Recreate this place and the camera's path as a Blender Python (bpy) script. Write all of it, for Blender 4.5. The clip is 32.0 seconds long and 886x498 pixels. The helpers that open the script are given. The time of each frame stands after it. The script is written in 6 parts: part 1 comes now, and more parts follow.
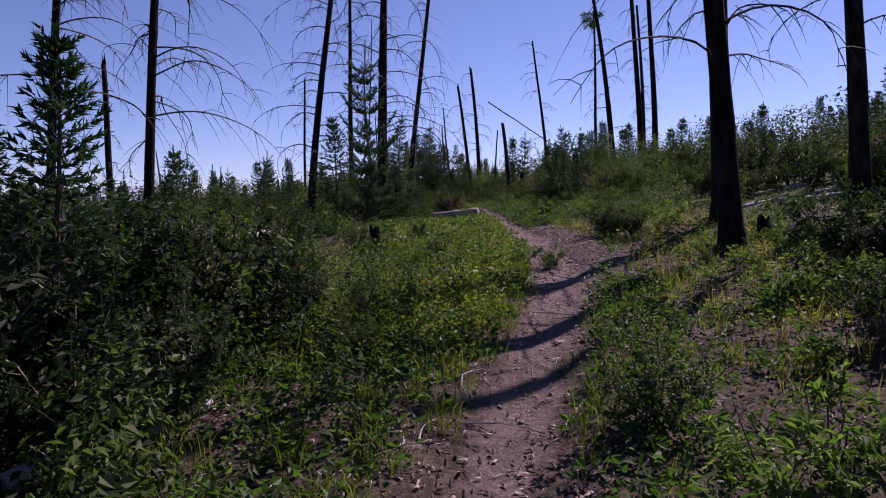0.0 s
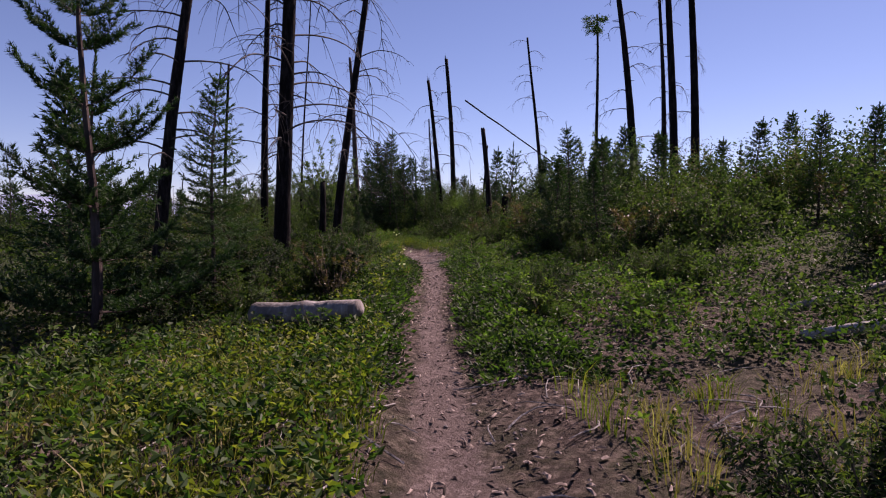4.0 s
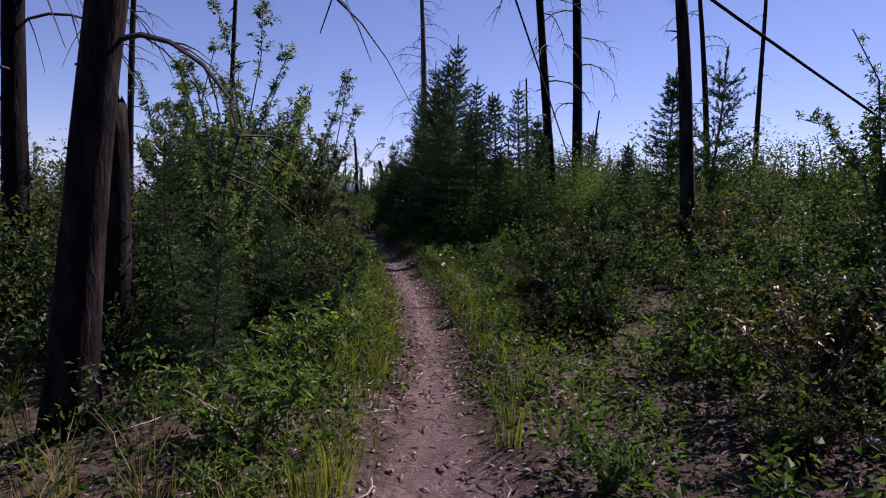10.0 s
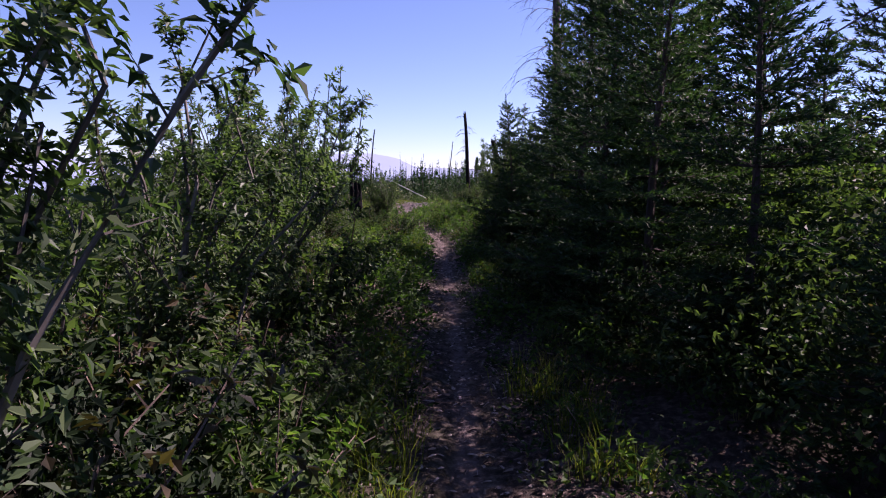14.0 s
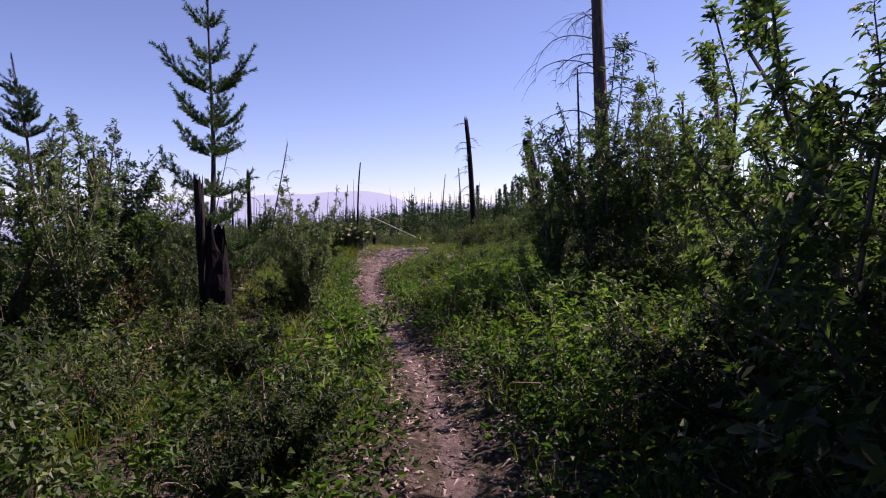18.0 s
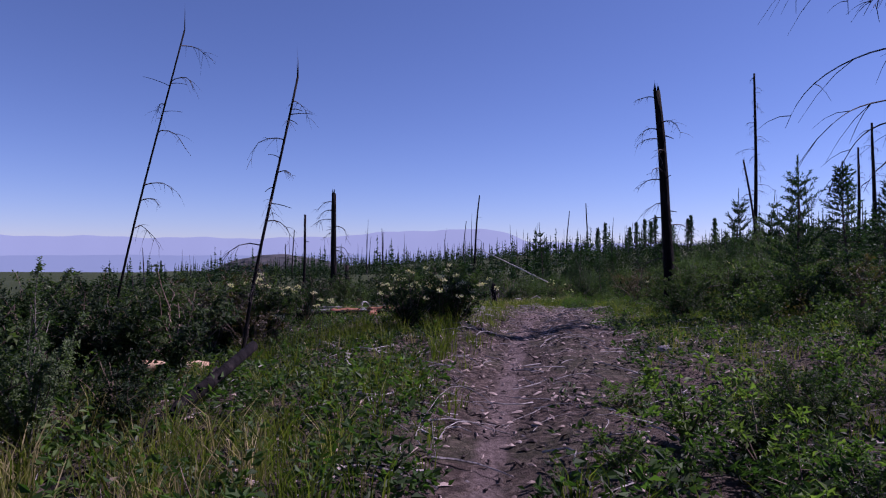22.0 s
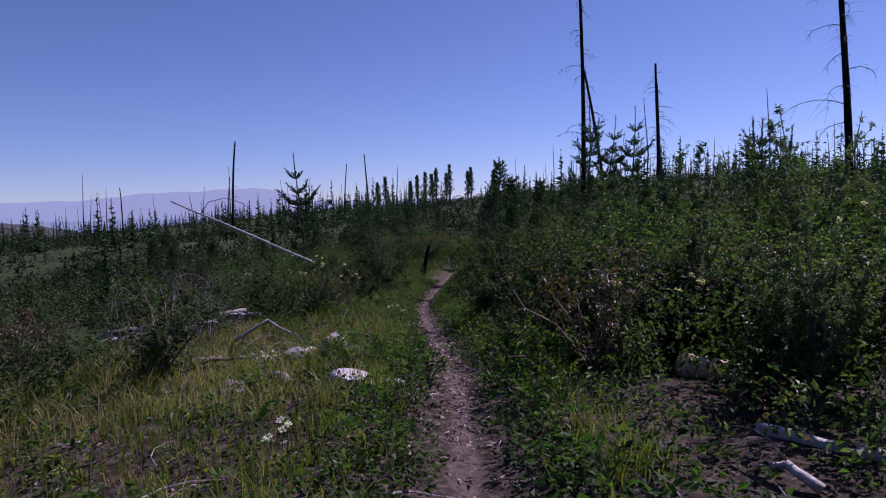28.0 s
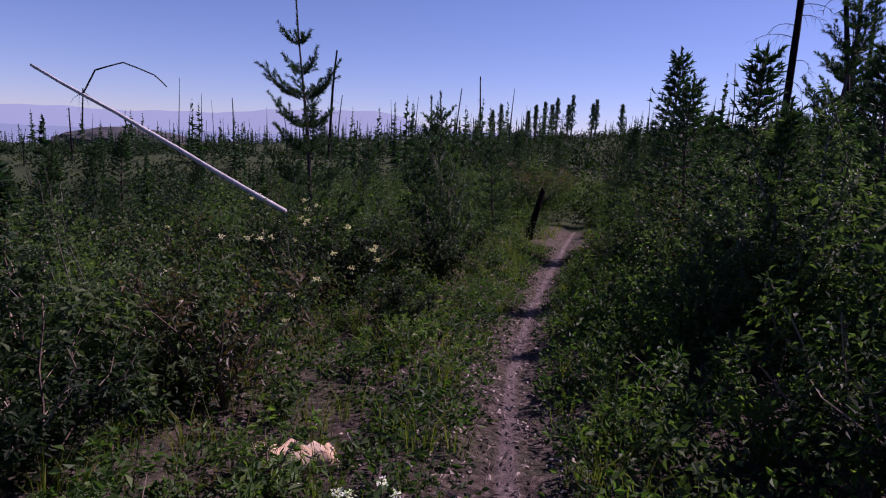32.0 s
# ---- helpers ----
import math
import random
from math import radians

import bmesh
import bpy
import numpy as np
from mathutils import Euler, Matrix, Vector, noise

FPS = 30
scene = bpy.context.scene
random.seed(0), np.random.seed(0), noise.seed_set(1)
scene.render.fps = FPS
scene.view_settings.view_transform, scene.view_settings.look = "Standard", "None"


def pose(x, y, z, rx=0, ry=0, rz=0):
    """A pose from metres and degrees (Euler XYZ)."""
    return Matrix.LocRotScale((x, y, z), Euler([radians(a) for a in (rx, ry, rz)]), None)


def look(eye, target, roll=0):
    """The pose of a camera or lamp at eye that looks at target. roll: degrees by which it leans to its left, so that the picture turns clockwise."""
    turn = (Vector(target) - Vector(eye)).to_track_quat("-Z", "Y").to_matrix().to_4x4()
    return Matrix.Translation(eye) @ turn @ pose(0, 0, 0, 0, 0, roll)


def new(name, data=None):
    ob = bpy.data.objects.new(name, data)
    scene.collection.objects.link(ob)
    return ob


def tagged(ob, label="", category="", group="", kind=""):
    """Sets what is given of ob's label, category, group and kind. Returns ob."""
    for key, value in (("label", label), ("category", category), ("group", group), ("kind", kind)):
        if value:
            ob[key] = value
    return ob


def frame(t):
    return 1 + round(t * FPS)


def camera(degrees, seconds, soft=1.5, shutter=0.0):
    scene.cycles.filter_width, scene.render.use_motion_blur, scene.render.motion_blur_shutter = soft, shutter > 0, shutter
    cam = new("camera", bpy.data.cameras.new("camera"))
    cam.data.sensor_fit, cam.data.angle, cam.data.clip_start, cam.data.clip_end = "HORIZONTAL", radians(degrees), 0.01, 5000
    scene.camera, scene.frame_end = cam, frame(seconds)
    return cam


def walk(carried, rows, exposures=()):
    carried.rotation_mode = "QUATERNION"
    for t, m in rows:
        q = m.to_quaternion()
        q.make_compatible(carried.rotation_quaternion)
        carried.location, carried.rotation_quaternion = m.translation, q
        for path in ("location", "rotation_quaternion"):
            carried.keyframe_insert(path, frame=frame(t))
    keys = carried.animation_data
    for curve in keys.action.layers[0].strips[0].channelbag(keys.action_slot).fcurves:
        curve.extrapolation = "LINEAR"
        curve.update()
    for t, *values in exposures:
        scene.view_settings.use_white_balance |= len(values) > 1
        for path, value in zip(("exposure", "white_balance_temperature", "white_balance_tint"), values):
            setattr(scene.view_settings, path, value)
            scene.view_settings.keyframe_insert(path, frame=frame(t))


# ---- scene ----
cam = camera(70.0, 32.0, soft=1.1)
PATH = [
    (0, (-0.107, 0.089, 1.454), (-0.085, 2.083, 1.309), -1.6),
    (0.5, (0.007, 1.508, 1.495), (0.205, 3.492, 1.334), -1.0),
    (1, (0.209, 2.82, 1.572), (0.567, 4.782, 1.428), -1.1),
    (1.5, (0.498, 3.994, 1.688), (0.944, 5.937, 1.534), -1.8),
    (2, (0.834, 5.117, 1.745), (1.303, 7.052, 1.555), -0.9),
    (2.5, (1.2, 6.173, 1.8), (1.687, 8.096, 1.543), -0.2),
    (3, (1.494, 7.229, 1.849), (1.81, 9.186, 1.582), 0.8),
    (3.5, (1.579, 8.361, 1.928), (1.676, 10.356, 1.835), 1.0),
    (5.5, (1.335, 13.321, 2.475), (1.349, 15.316, 2.331), -0.4),
    (6, (1.364, 14.638, 2.52), (1.435, 16.627, 2.32), -0.6),
    (6.5, (1.459, 15.997, 2.538), (1.588, 17.984, 2.353), -0.4),
    (7, (1.539, 17.385, 2.545), (1.667, 19.374, 2.382), -0.4),
    (7.5, (1.636, 18.793, 2.541), (1.713, 20.786, 2.394), 1.1),
    (8, (1.71, 20.2, 2.523), (1.718, 22.198, 2.434), 1.8),
    (8.5, (1.718, 21.588, 2.525), (1.644, 23.582, 2.398), 1.2),
    (9, (1.674, 22.907, 2.485), (1.55, 24.898, 2.341), 1.5),
    (9.5, (1.602, 24.249, 2.477), (1.419, 26.238, 2.37), 2.1),
    (10, (1.492, 25.58, 2.55), (1.255, 27.559, 2.38), 1.4),
    (10.5, (1.386, 26.975, 2.634), (1.117, 28.95, 2.477), 1.3),
    (11, (1.271, 28.364, 2.707), (0.999, 30.338, 2.531), 0.9),
    (11.5, (1.107, 29.682, 2.734), (0.802, 31.652, 2.573), -0.3),
    (12, (0.878, 30.95, 2.758), (0.498, 32.909, 2.632), 0.1),
    (12.5, (0.62, 32.194, 2.803), (0.157, 34.137, 2.698), 0.6),
    (13, (0.331, 33.405, 2.83), (-0.188, 35.327, 2.632), 1.4),
    (13.5, (0.001, 34.551, 2.853), (-0.573, 36.451, 2.614), 1.8),
    (15.5, (-1.651, 39.361, 2.863), (-2.355, 41.231, 2.766), -1.0),
    (16, (-2.078, 40.617, 2.855), (-2.738, 42.504, 2.796), -1.0),
    (16.5, (-2.517, 41.898, 2.841), (-3.077, 43.817, 2.801), -2.0),
    (17, (-2.948, 43.199, 2.824), (-3.533, 45.11, 2.744), -0.9),
    (17.5, (-3.358, 44.532, 2.809), (-4.016, 46.419, 2.743), -1.0),
    (18, (-3.775, 45.83, 2.792), (-4.374, 47.735, 2.677), -0.8),
    (18.5, (-4.185, 47.126, 2.775), (-4.883, 48.998, 2.682), 0.1),
    (19, (-4.599, 48.382, 2.762), (-5.369, 50.226, 2.69), 0.6),
    (19.5, (-5.021, 49.568, 2.767), (-5.832, 51.392, 2.648), -0.4),
    (20, (-5.52, 50.717, 2.782), (-6.354, 52.533, 2.702), 1.8),
    (20.5, (-6.049, 51.828, 2.776), (-6.968, 53.603, 2.694), 0.6),
    (21, (-6.589, 52.892, 2.759), (-7.541, 54.65, 2.712), 0.7),
    (21.5, (-7.208, 53.947, 2.74), (-8.195, 55.687, 2.711), 0.7),
    (22, (-7.868, 55.045, 2.703), (-8.81, 56.81, 2.71), 0.4),
    (22.5, (-8.475, 56.304, 2.678), (-9.328, 58.113, 2.654), -1.0),
    (23, (-9.002, 57.589, 2.647), (-9.787, 59.428, 2.616), -1.0),
    (23.5, (-9.461, 58.845, 2.641), (-10.171, 60.714, 2.61), -0.4),
    (24, (-9.838, 60.052, 2.646), (-10.521, 61.93, 2.577), -1.8),
    (24.5, (-10.156, 61.219, 2.66), (-10.807, 63.109, 2.594), -0.9),
    (26.5, (-11.624, 65.959, 2.608), (-12.183, 67.878, 2.532), -2.0),
    (27, (-11.945, 67.274, 2.608), (-12.404, 69.218, 2.508), -1.9),
    (27.5, (-12.198, 68.628, 2.582), (-12.596, 70.585, 2.479), -1.9),
    (28, (-12.412, 69.956, 2.538), (-12.702, 71.93, 2.407), -1.4),
    (28.5, (-12.567, 71.264, 2.505), (-12.832, 73.24, 2.347), -0.8),
    (29, (-12.7, 72.475, 2.46), (-12.952, 74.447, 2.247), -0.1),
    (29.5, (-12.89, 73.737, 2.405), (-13.102, 75.715, 2.196), 0.3),
    (30, (-13.085, 75.014, 2.32), (-13.371, 76.98, 2.095), 0.3),
    (30.5, (-13.27, 76.304, 2.28), (-13.662, 78.251, 2.042), 2.1),
    (31, (-13.442, 77.539, 2.256), (-13.919, 79.466, 2.017), 2.5),
    (31.5, (-13.716, 78.668, 2.207), (-14.28, 80.575, 1.999), 2.4),
    (32, (-14.114, 79.736, 2.158), (-14.729, 81.608, 1.814), 2.8),
]
EXPOSURES = [(0, 0.72, 6500, 50), (1.5, 0.88, 7000, 47), (3.5, 0.88, 7300, 45), (6, 0.4, 6450, 46), (9, 0.65, 6550, 47), (12, 1.15, 6700, 49), (13, 1.3, 6000, 51), (14, 1.35, 6500, 50), (16, 1.3, 7700, 50), (17, 1.5, 8100, 48), (18.2, 1.12, 6800, 48), (19, 0.97, 6450, 51), (20, 1.12, 6650, 53), (21, 0.55, 5750, 49), (23, 0.45, 5850, 51), (27, 0.35, 5850, 49), (28.3, 0.33, 5850, 49), (29.2, 0.36, 5850, 52), (30, 0.38, 6000, 53), (32, 0.48, 6150, 56)]
walk(cam, [(t, look(eye, target, roll)) for t, eye, target, roll in PATH], EXPOSURES)

# ---- daylight: a clear sky and a high sun ahead and to the right ----
SUN_AZIMUTH, SUN_HEIGHT = 45.0, 47.0
world = bpy.data.worlds.new("sky")
scene.world = world
world.use_nodes = True
sky = world.node_tree.nodes.new("ShaderNodeTexSky")
sky.sky_type, sky.sun_disc = "NISHITA", False
sky.sun_elevation, sky.sun_rotation = radians(SUN_HEIGHT), radians(SUN_AZIMUTH)
sky.altitude, sky.air_density, sky.dust_density, sky.ozone_density = 1200.0, 0.9, 0.2, 6.0
world.node_tree.links.new(sky.outputs[0], world.node_tree.nodes["Background"].inputs[0])
world.node_tree.nodes["Background"].inputs[1].default_value = 0.068
sun = new("sun", bpy.data.lights.new("sun", "SUN"))
sun.data.energy, sun.data.angle, sun.data.color = 4.9, radians(0.53), (1.0, 0.94, 0.86)
_el, _az = radians(SUN_HEIGHT), radians(SUN_AZIMUTH)
sun.matrix_basis = look((60 * math.sin(_az), 60 * math.cos(_az), 60), (60 * math.sin(_az) - math.sin(_az) * math.cos(_el), 60 * math.cos(_az) - math.cos(_az) * math.cos(_el), 60 - math.sin(_el)))

# the trail: y, x, height
TRAIL = [
    (-40, 0.3, -1.2), (-10, -0.15, -0.45), (0, 0.0, -0.02), (3, 0.05, 0.05), (5.7, 0.78, 0.19),
    (8.3, 1.65, 0.45), (10.5, 1.75, 0.65), (13.5, 1.65, 0.84), (17, 1.55, 1.02), (20, 1.75, 1.12),
    (24, 1.45, 1.14), (27, 1.3, 1.12), (30, 0.95, 1.06), (33, 0.45, 1.03), (37, -0.6, 1.06),
    (41, -1.9, 1.2), (45, -3.3, 1.33), (50, -5.0, 1.42), (54, -7.35, 1.47), (57, -8.85, 1.48),
    (60.5, -10.1, 1.56), (66.4, -12.05, 1.56), (71, -12.5, 1.22), (75.6, -13.1, 0.88), (80, -14.05, 0.5),
    (85, -15.2, 0.1), (90, -15.8, -0.3), (97, -16.3, -0.55), (110, -16.9, -0.6), (140, -18.5, 0.5),
]


# ---- the lie of the land: one trail, a hill to its right, a valley to its left ----
_ty = np.array([r[0] for r in TRAIL])
_grid = np.linspace(-40.0, 140.0, 721)


def _smooth(values):
    ker = np.exp(-0.5 * (np.arange(-12, 13) / 5.0) ** 2)
    return np.convolve(np.pad(values, 12, mode="edge"), ker / ker.sum(), mode="valid")


_gx = _smooth(np.interp(_grid, _ty, [r[1] for r in TRAIL]))
_gz = _smooth(np.interp(_grid, _ty, [r[2] for r in TRAIL]))


def trail_x(y):
    y = np.asarray(y, float)
    return np.interp(y, _grid, _gx) + np.maximum(y - 140.0, 0) * -0.12


def wobble(x, y, size, seed=0.0):
    """A cheap smooth unevenness between -1 and 1."""
    a, b = x / size + seed, y / size - seed
    return (np.sin(1.7 * a + 0.9 * np.sin(1.3 * b + 2 * seed)) + np.sin(2.1 * b + 1.1 * np.sin(0.8 * a)) + 0.6 * np.sin(3.7 * a - 2.9 * b)) / 2.6


def ground(x, y):
    x, y = np.asarray(x, float), np.asarray(y, float)
    d = x - trail_x(y)
    z = np.interp(y, _grid, _gz)
    right, left = np.maximum(d - 1.2, 0), np.maximum(-d - 1.5, 0)
    rise = np.interp(y, [-40, 0, 25, 38, 52, 70, 90, 160, 300], [0.13, 0.15, 0.13, 0.08, 0.03, 0.045, 0.085, 0.1, 0.09])
    fall = np.interp(y, [-40, 20, 40, 55, 80, 160, 300], [0.02, 0.025, 0.03, 0.05, 0.07, 0.08, 0.08])
    z = z + rise * 60 * (1 - np.exp(-right / 60)) - fall * 420 * (1 - np.exp(-left / 420))
    z = z - 0.3 * np.clip(left / 1.5, 0, 1) * np.exp(-(((y - 25.0) / 4.5) ** 2))
    near = np.clip((np.abs(d) - 0.25) / 1.5, 0, 1)
    z = z + near * (0.10 * wobble(x, y, 1.9) + 0.05 * wobble(x, y, 0.7, 3.1)) + 0.018 * wobble(x, y, 0.45, 1.7)
    z = z - 0.07 * np.exp(-((d / 0.42) ** 2)) + 0.05 * np.exp(-(((np.abs(d) - 0.75) / 0.35) ** 2))
    z = z + np.clip((np.abs(d) - 8) / 30, 0, 1) * (0.6 * wobble(x, y, 9.0, 5.2) + 1.6 * wobble(x, y, 31.0, 0.4))
    return z + 0.022 * np.clip(y - 112, 0, 230) - 0.0003 * np.maximum(y - 330, 0) ** 1.85

# ---- materials ----
def material(name, colors, rough=0.85, scale=8.0, bump=0.3, bump_scale=40.0, spec=0.25, through_light=0.0, island=0.0, obj=0.0, stretch=(1, 1, 1), detail=8.0):
    """Noise between the given colours, a finer grain in the relief; through_light: the share of light that a leaf lets through."""
    m = bpy.data.materials.new(name)
    m.use_nodes = True
    nt = m.node_tree
    nodes, links = nt.nodes, nt.links
    bsdf = nodes["Principled BSDF"]
    coord = nodes.new("ShaderNodeTexCoord")
    mapping = nodes.new("ShaderNodeMapping")
    mapping.inputs["Scale"].default_value = stretch
    links.new(coord.outputs["Object"], mapping.inputs[0])
    tex = nodes.new("ShaderNodeTexNoise")
    tex.inputs["Scale"].default_value, tex.inputs["Detail"].default_value, tex.inputs["Roughness"].default_value = scale, detail, 0.65
    links.new(mapping.outputs[0], tex.inputs["Vector"])
    value = tex.outputs["Fac"]
    for source, amount in (("ShaderNodeNewGeometry", island), ("ShaderNodeObjectInfo", obj)):
        if amount:
            info = nodes.new(source)
            add = nodes.new("ShaderNodeMath")
            add.operation = "MULTIPLY_ADD"
            links.new(info.outputs["Random Per Island" if island and source.endswith("Geometry") else "Random"], add.inputs[0])
            add.inputs[1].default_value = amount
            links.new(value, add.inputs[2])
            sub = nodes.new("ShaderNodeMath")
            sub.operation = "SUBTRACT"
            links.new(add.outputs[0], sub.inputs[0])
            sub.inputs[1].default_value = amount / 2
            value = sub.outputs[0]
    ramp = nodes.new("ShaderNodeValToRGB")
    for _ in range(len(colors) - 2):
        ramp.color_ramp.elements.new(0.5)
    for n, c in enumerate(colors):
        ramp.color_ramp.elements[n].position = 0.3 + 0.4 * n / (len(colors) - 1)
        ramp.color_ramp.elements[n].color = (*c, 1)
    links.new(value, ramp.inputs[0])
    links.new(ramp.outputs[0], bsdf.inputs["Base Color"])
    bsdf.inputs["Roughness"].default_value = rough
    bsdf.inputs["Specular IOR Level"].default_value = spec
    if bump:
        fine = nodes.new("ShaderNodeTexNoise")
        fine.inputs["Scale"].default_value, fine.inputs["Detail"].default_value = bump_scale, 6.0
        links.new(mapping.outputs[0], fine.inputs["Vector"])
        relief = nodes.new("ShaderNodeBump")
        relief.inputs["Strength"].default_value, relief.inputs["Distance"].default_value = bump, 0.02
        links.new(fine.outputs["Fac"], relief.inputs["Height"])
        links.new(relief.outputs[0], bsdf.inputs["Normal"])
    if through_light:
        glow = nodes.new("ShaderNodeBsdfTranslucent")
        tint = nodes.new("ShaderNodeMix")
        tint.data_type, tint.blend_type = "RGBA", "MULTIPLY"
        tint.inputs[0].default_value = 1.0
        links.new(ramp.outputs[0], tint.inputs[6])
        tint.inputs[7].default_value = (1.75, 2.3, 0.8, 1)
        links.new(tint.outputs[2], glow.inputs[0])
        mix = nodes.new("ShaderNodeMixShader")
        mix.inputs[0].default_value = through_light
        links.new(bsdf.outputs[0], mix.inputs[1])
        links.new(glow.outputs[0], mix.inputs[2])
        links.new(mix.outputs[0], nodes["Material Output"].inputs[0])
    return m


def ground_material():
    """Bare reddish dirt where people walk, needle litter and moss beside it."""
    m = bpy.data.materials.new("soil")
    m.use_nodes = True
    nt = m.node_tree
    nodes, links = nt.nodes, nt.links
    bsdf = nodes["Principled BSDF"]
    coord = nodes.new("ShaderNodeTexCoord")

    def layer(scale, colors, places=(0.35, 0.65), detail=10.0):
        tex, ramp = nodes.new("ShaderNodeTexNoise"), nodes.new("ShaderNodeValToRGB")
        tex.inputs["Scale"].default_value, tex.inputs["Detail"].default_value, tex.inputs["Roughness"].default_value = scale, detail, 0.7
        links.new(coord.outputs["Object"], tex.inputs["Vector"])
        for n, c in enumerate(colors):
            if n > 1:
                ramp.color_ramp.elements.new(0.5)
        for n, c in enumerate(colors):
            ramp.color_ramp.elements[n].position, ramp.color_ramp.elements[n].color = places[n], (*c, 1)
        links.new(tex.outputs["Fac"], ramp.inputs[0])
        return ramp.outputs[0], tex.outputs["Fac"]

    def blend(fac, a, b):
        mix = nodes.new("ShaderNodeMix")
        mix.data_type = "RGBA"
        links.new(fac, mix.inputs[0])
        links.new(a, mix.inputs[6])
        links.new(b, mix.inputs[7])
        return mix.outputs[2]

    dirt, _ = layer(26.0, [(0.055, 0.041, 0.038), (0.125, 0.095, 0.087), (0.215, 0.172, 0.16)], (0.32, 0.5, 0.68))
    litter, _ = layer(14.0, [(0.016, 0.012, 0.01), (0.055, 0.04, 0.033), (0.17, 0.132, 0.112)], (0.34, 0.5, 0.68))
    moss, _ = layer(20.0, [(0.012, 0.02, 0.008), (0.026, 0.04, 0.013), (0.06, 0.065, 0.024)], (0.35, 0.5, 0.68))
    damp, _ = layer(3.2, [(0.06, 0.046, 0.042), (0.13, 0.1, 0.091)], (0.4, 0.62), 8.0)
    spots, _ = layer(5.5, [(0, 0, 0), (1, 1, 1)], (0.42, 0.62), 9.0)
    dirt = blend(spots, dirt, damp)
    patches, _ = layer(1.1, [(0, 0, 0), (1, 1, 1)], (0.44, 0.58), 5.0)
    edge, _ = layer(5.0, [(0, 0, 0), (1, 1, 1)], (0.3, 0.7), 6.0)
    worn = nodes.new("ShaderNodeAttribute")
    worn.attribute_name = "worn"
    add, ramp = nodes.new("ShaderNodeMath"), nodes.new("ShaderNodeMapRange")
    add.operation = "MULTIPLY_ADD"
    links.new(edge, add.inputs[0])
    add.inputs[1].default_value = 0.5
    links.new(worn.outputs["Fac"], add.inputs[2])
    ramp.inputs["From Min"].default_value, ramp.inputs["From Max"].default_value = 0.55, 0.95
    links.new(add.outputs[0], ramp.inputs["Value"])
    wild = nodes.new("ShaderNodeAttribute")
    wild.attribute_name = "wild"
    green = nodes.new("ShaderNodeMath")
    green.operation, green.use_clamp = "ADD", True
    few = nodes.new("ShaderNodeMath")
    few.operation = "MULTIPLY"
    links.new(patches, few.inputs[0])
    few.inputs[1].default_value = 0.35
    links.new(few.outputs[0], green.inputs[0])
    links.new(wild.outputs["Fac"], green.inputs[1])
    links.new(blend(ramp.outputs[0], blend(green.outputs[0], litter, moss), dirt), bsdf.inputs["Base Color"])
    bsdf.inputs["Roughness"].default_value, bsdf.inputs["Specular IOR Level"].default_value = 0.95, 0.15
    fine = nodes.new("ShaderNodeTexNoise")
    fine.inputs["Scale"].default_value, fine.inputs["Detail"].default_value, fine.inputs["Roughness"].default_value = 22.0, 10.0, 0.75
    links.new(coord.outputs["Object"], fine.inputs["Vector"])
    relief = nodes.new("ShaderNodeBump")
    relief.inputs["Strength"].default_value, relief.inputs["Distance"].default_value = 0.9, 0.05
    links.new(fine.outputs["Fac"], relief.inputs["Height"])
    links.new(relief.outputs[0], bsdf.inputs["Normal"])
    return m


SOIL = ground_material()
CHAR = material("charred_bark", [(0.0025, 0.0022, 0.0026), (0.008, 0.007, 0.0075), (0.034, 0.028, 0.027)], 0.9, 9.0, 1.0, 30.0, 0.08, obj=0.15, stretch=(1, 1, 0.25))
BARK = material("old_bark", [(0.02, 0.015, 0.014), (0.05, 0.036, 0.034), (0.1, 0.075, 0.068)], 0.9, 10.0, 1.0, 26.0, 0.2, stretch=(1, 1, 0.2))
DEADWOOD = material("grey_weathered_wood", [(0.128, 0.116, 0.108), (0.272, 0.256, 0.248), (0.416, 0.4, 0.392)], 0.8, 14.0, 0.6, 50.0, 0.25, obj=0.4, stretch=(1, 1, 0.12))
PALEWOOD = material("split_pale_wood", [(0.28, 0.16, 0.09), (0.5, 0.36, 0.24), (0.66, 0.56, 0.44)], 0.8, 9.0, 0.7, 30.0, 0.2, stretch=(1, 1, 0.2))
GREYWOOD = material("rotting_grey_wood", [(0.05, 0.044, 0.042), (0.11, 0.1, 0.095), (0.2, 0.185, 0.175)], 0.85, 12.0, 0.6, 45.0, 0.2, obj=0.5, stretch=(1, 1, 0.12))
TWIG = material("dead_twigs", [(0.015, 0.013, 0.013), (0.035, 0.03, 0.03), (0.07, 0.06, 0.055)], 0.85, 12.0, 0.0, island=0.5)
STEM = material("shrub_stems", [(0.05, 0.035, 0.028), (0.12, 0.085, 0.065), (0.22, 0.17, 0.13)], 0.8, 9.0, 0.0, island=0.4)
WILLOWSTEM = material("pale_stems", [(0.04, 0.034, 0.03), (0.085, 0.075, 0.066), (0.15, 0.135, 0.12)], 0.7, 9.0, 0.0, island=0.4)
LEAF = material("shrub_leaves", [(0.006, 0.014, 0.0055), (0.017, 0.034, 0.013), (0.052, 0.078, 0.027)], 0.6, 0.8, 0.0, spec=0.16, through_light=0.34, island=0.35, obj=0.4)
BRIGHTLEAF = material("fresh_leaves", [(0.022, 0.05, 0.012), (0.046, 0.09, 0.021), (0.09, 0.13, 0.034)], 0.55, 0.8, 0.0, spec=0.18, through_light=0.4, island=0.35, obj=0.35)
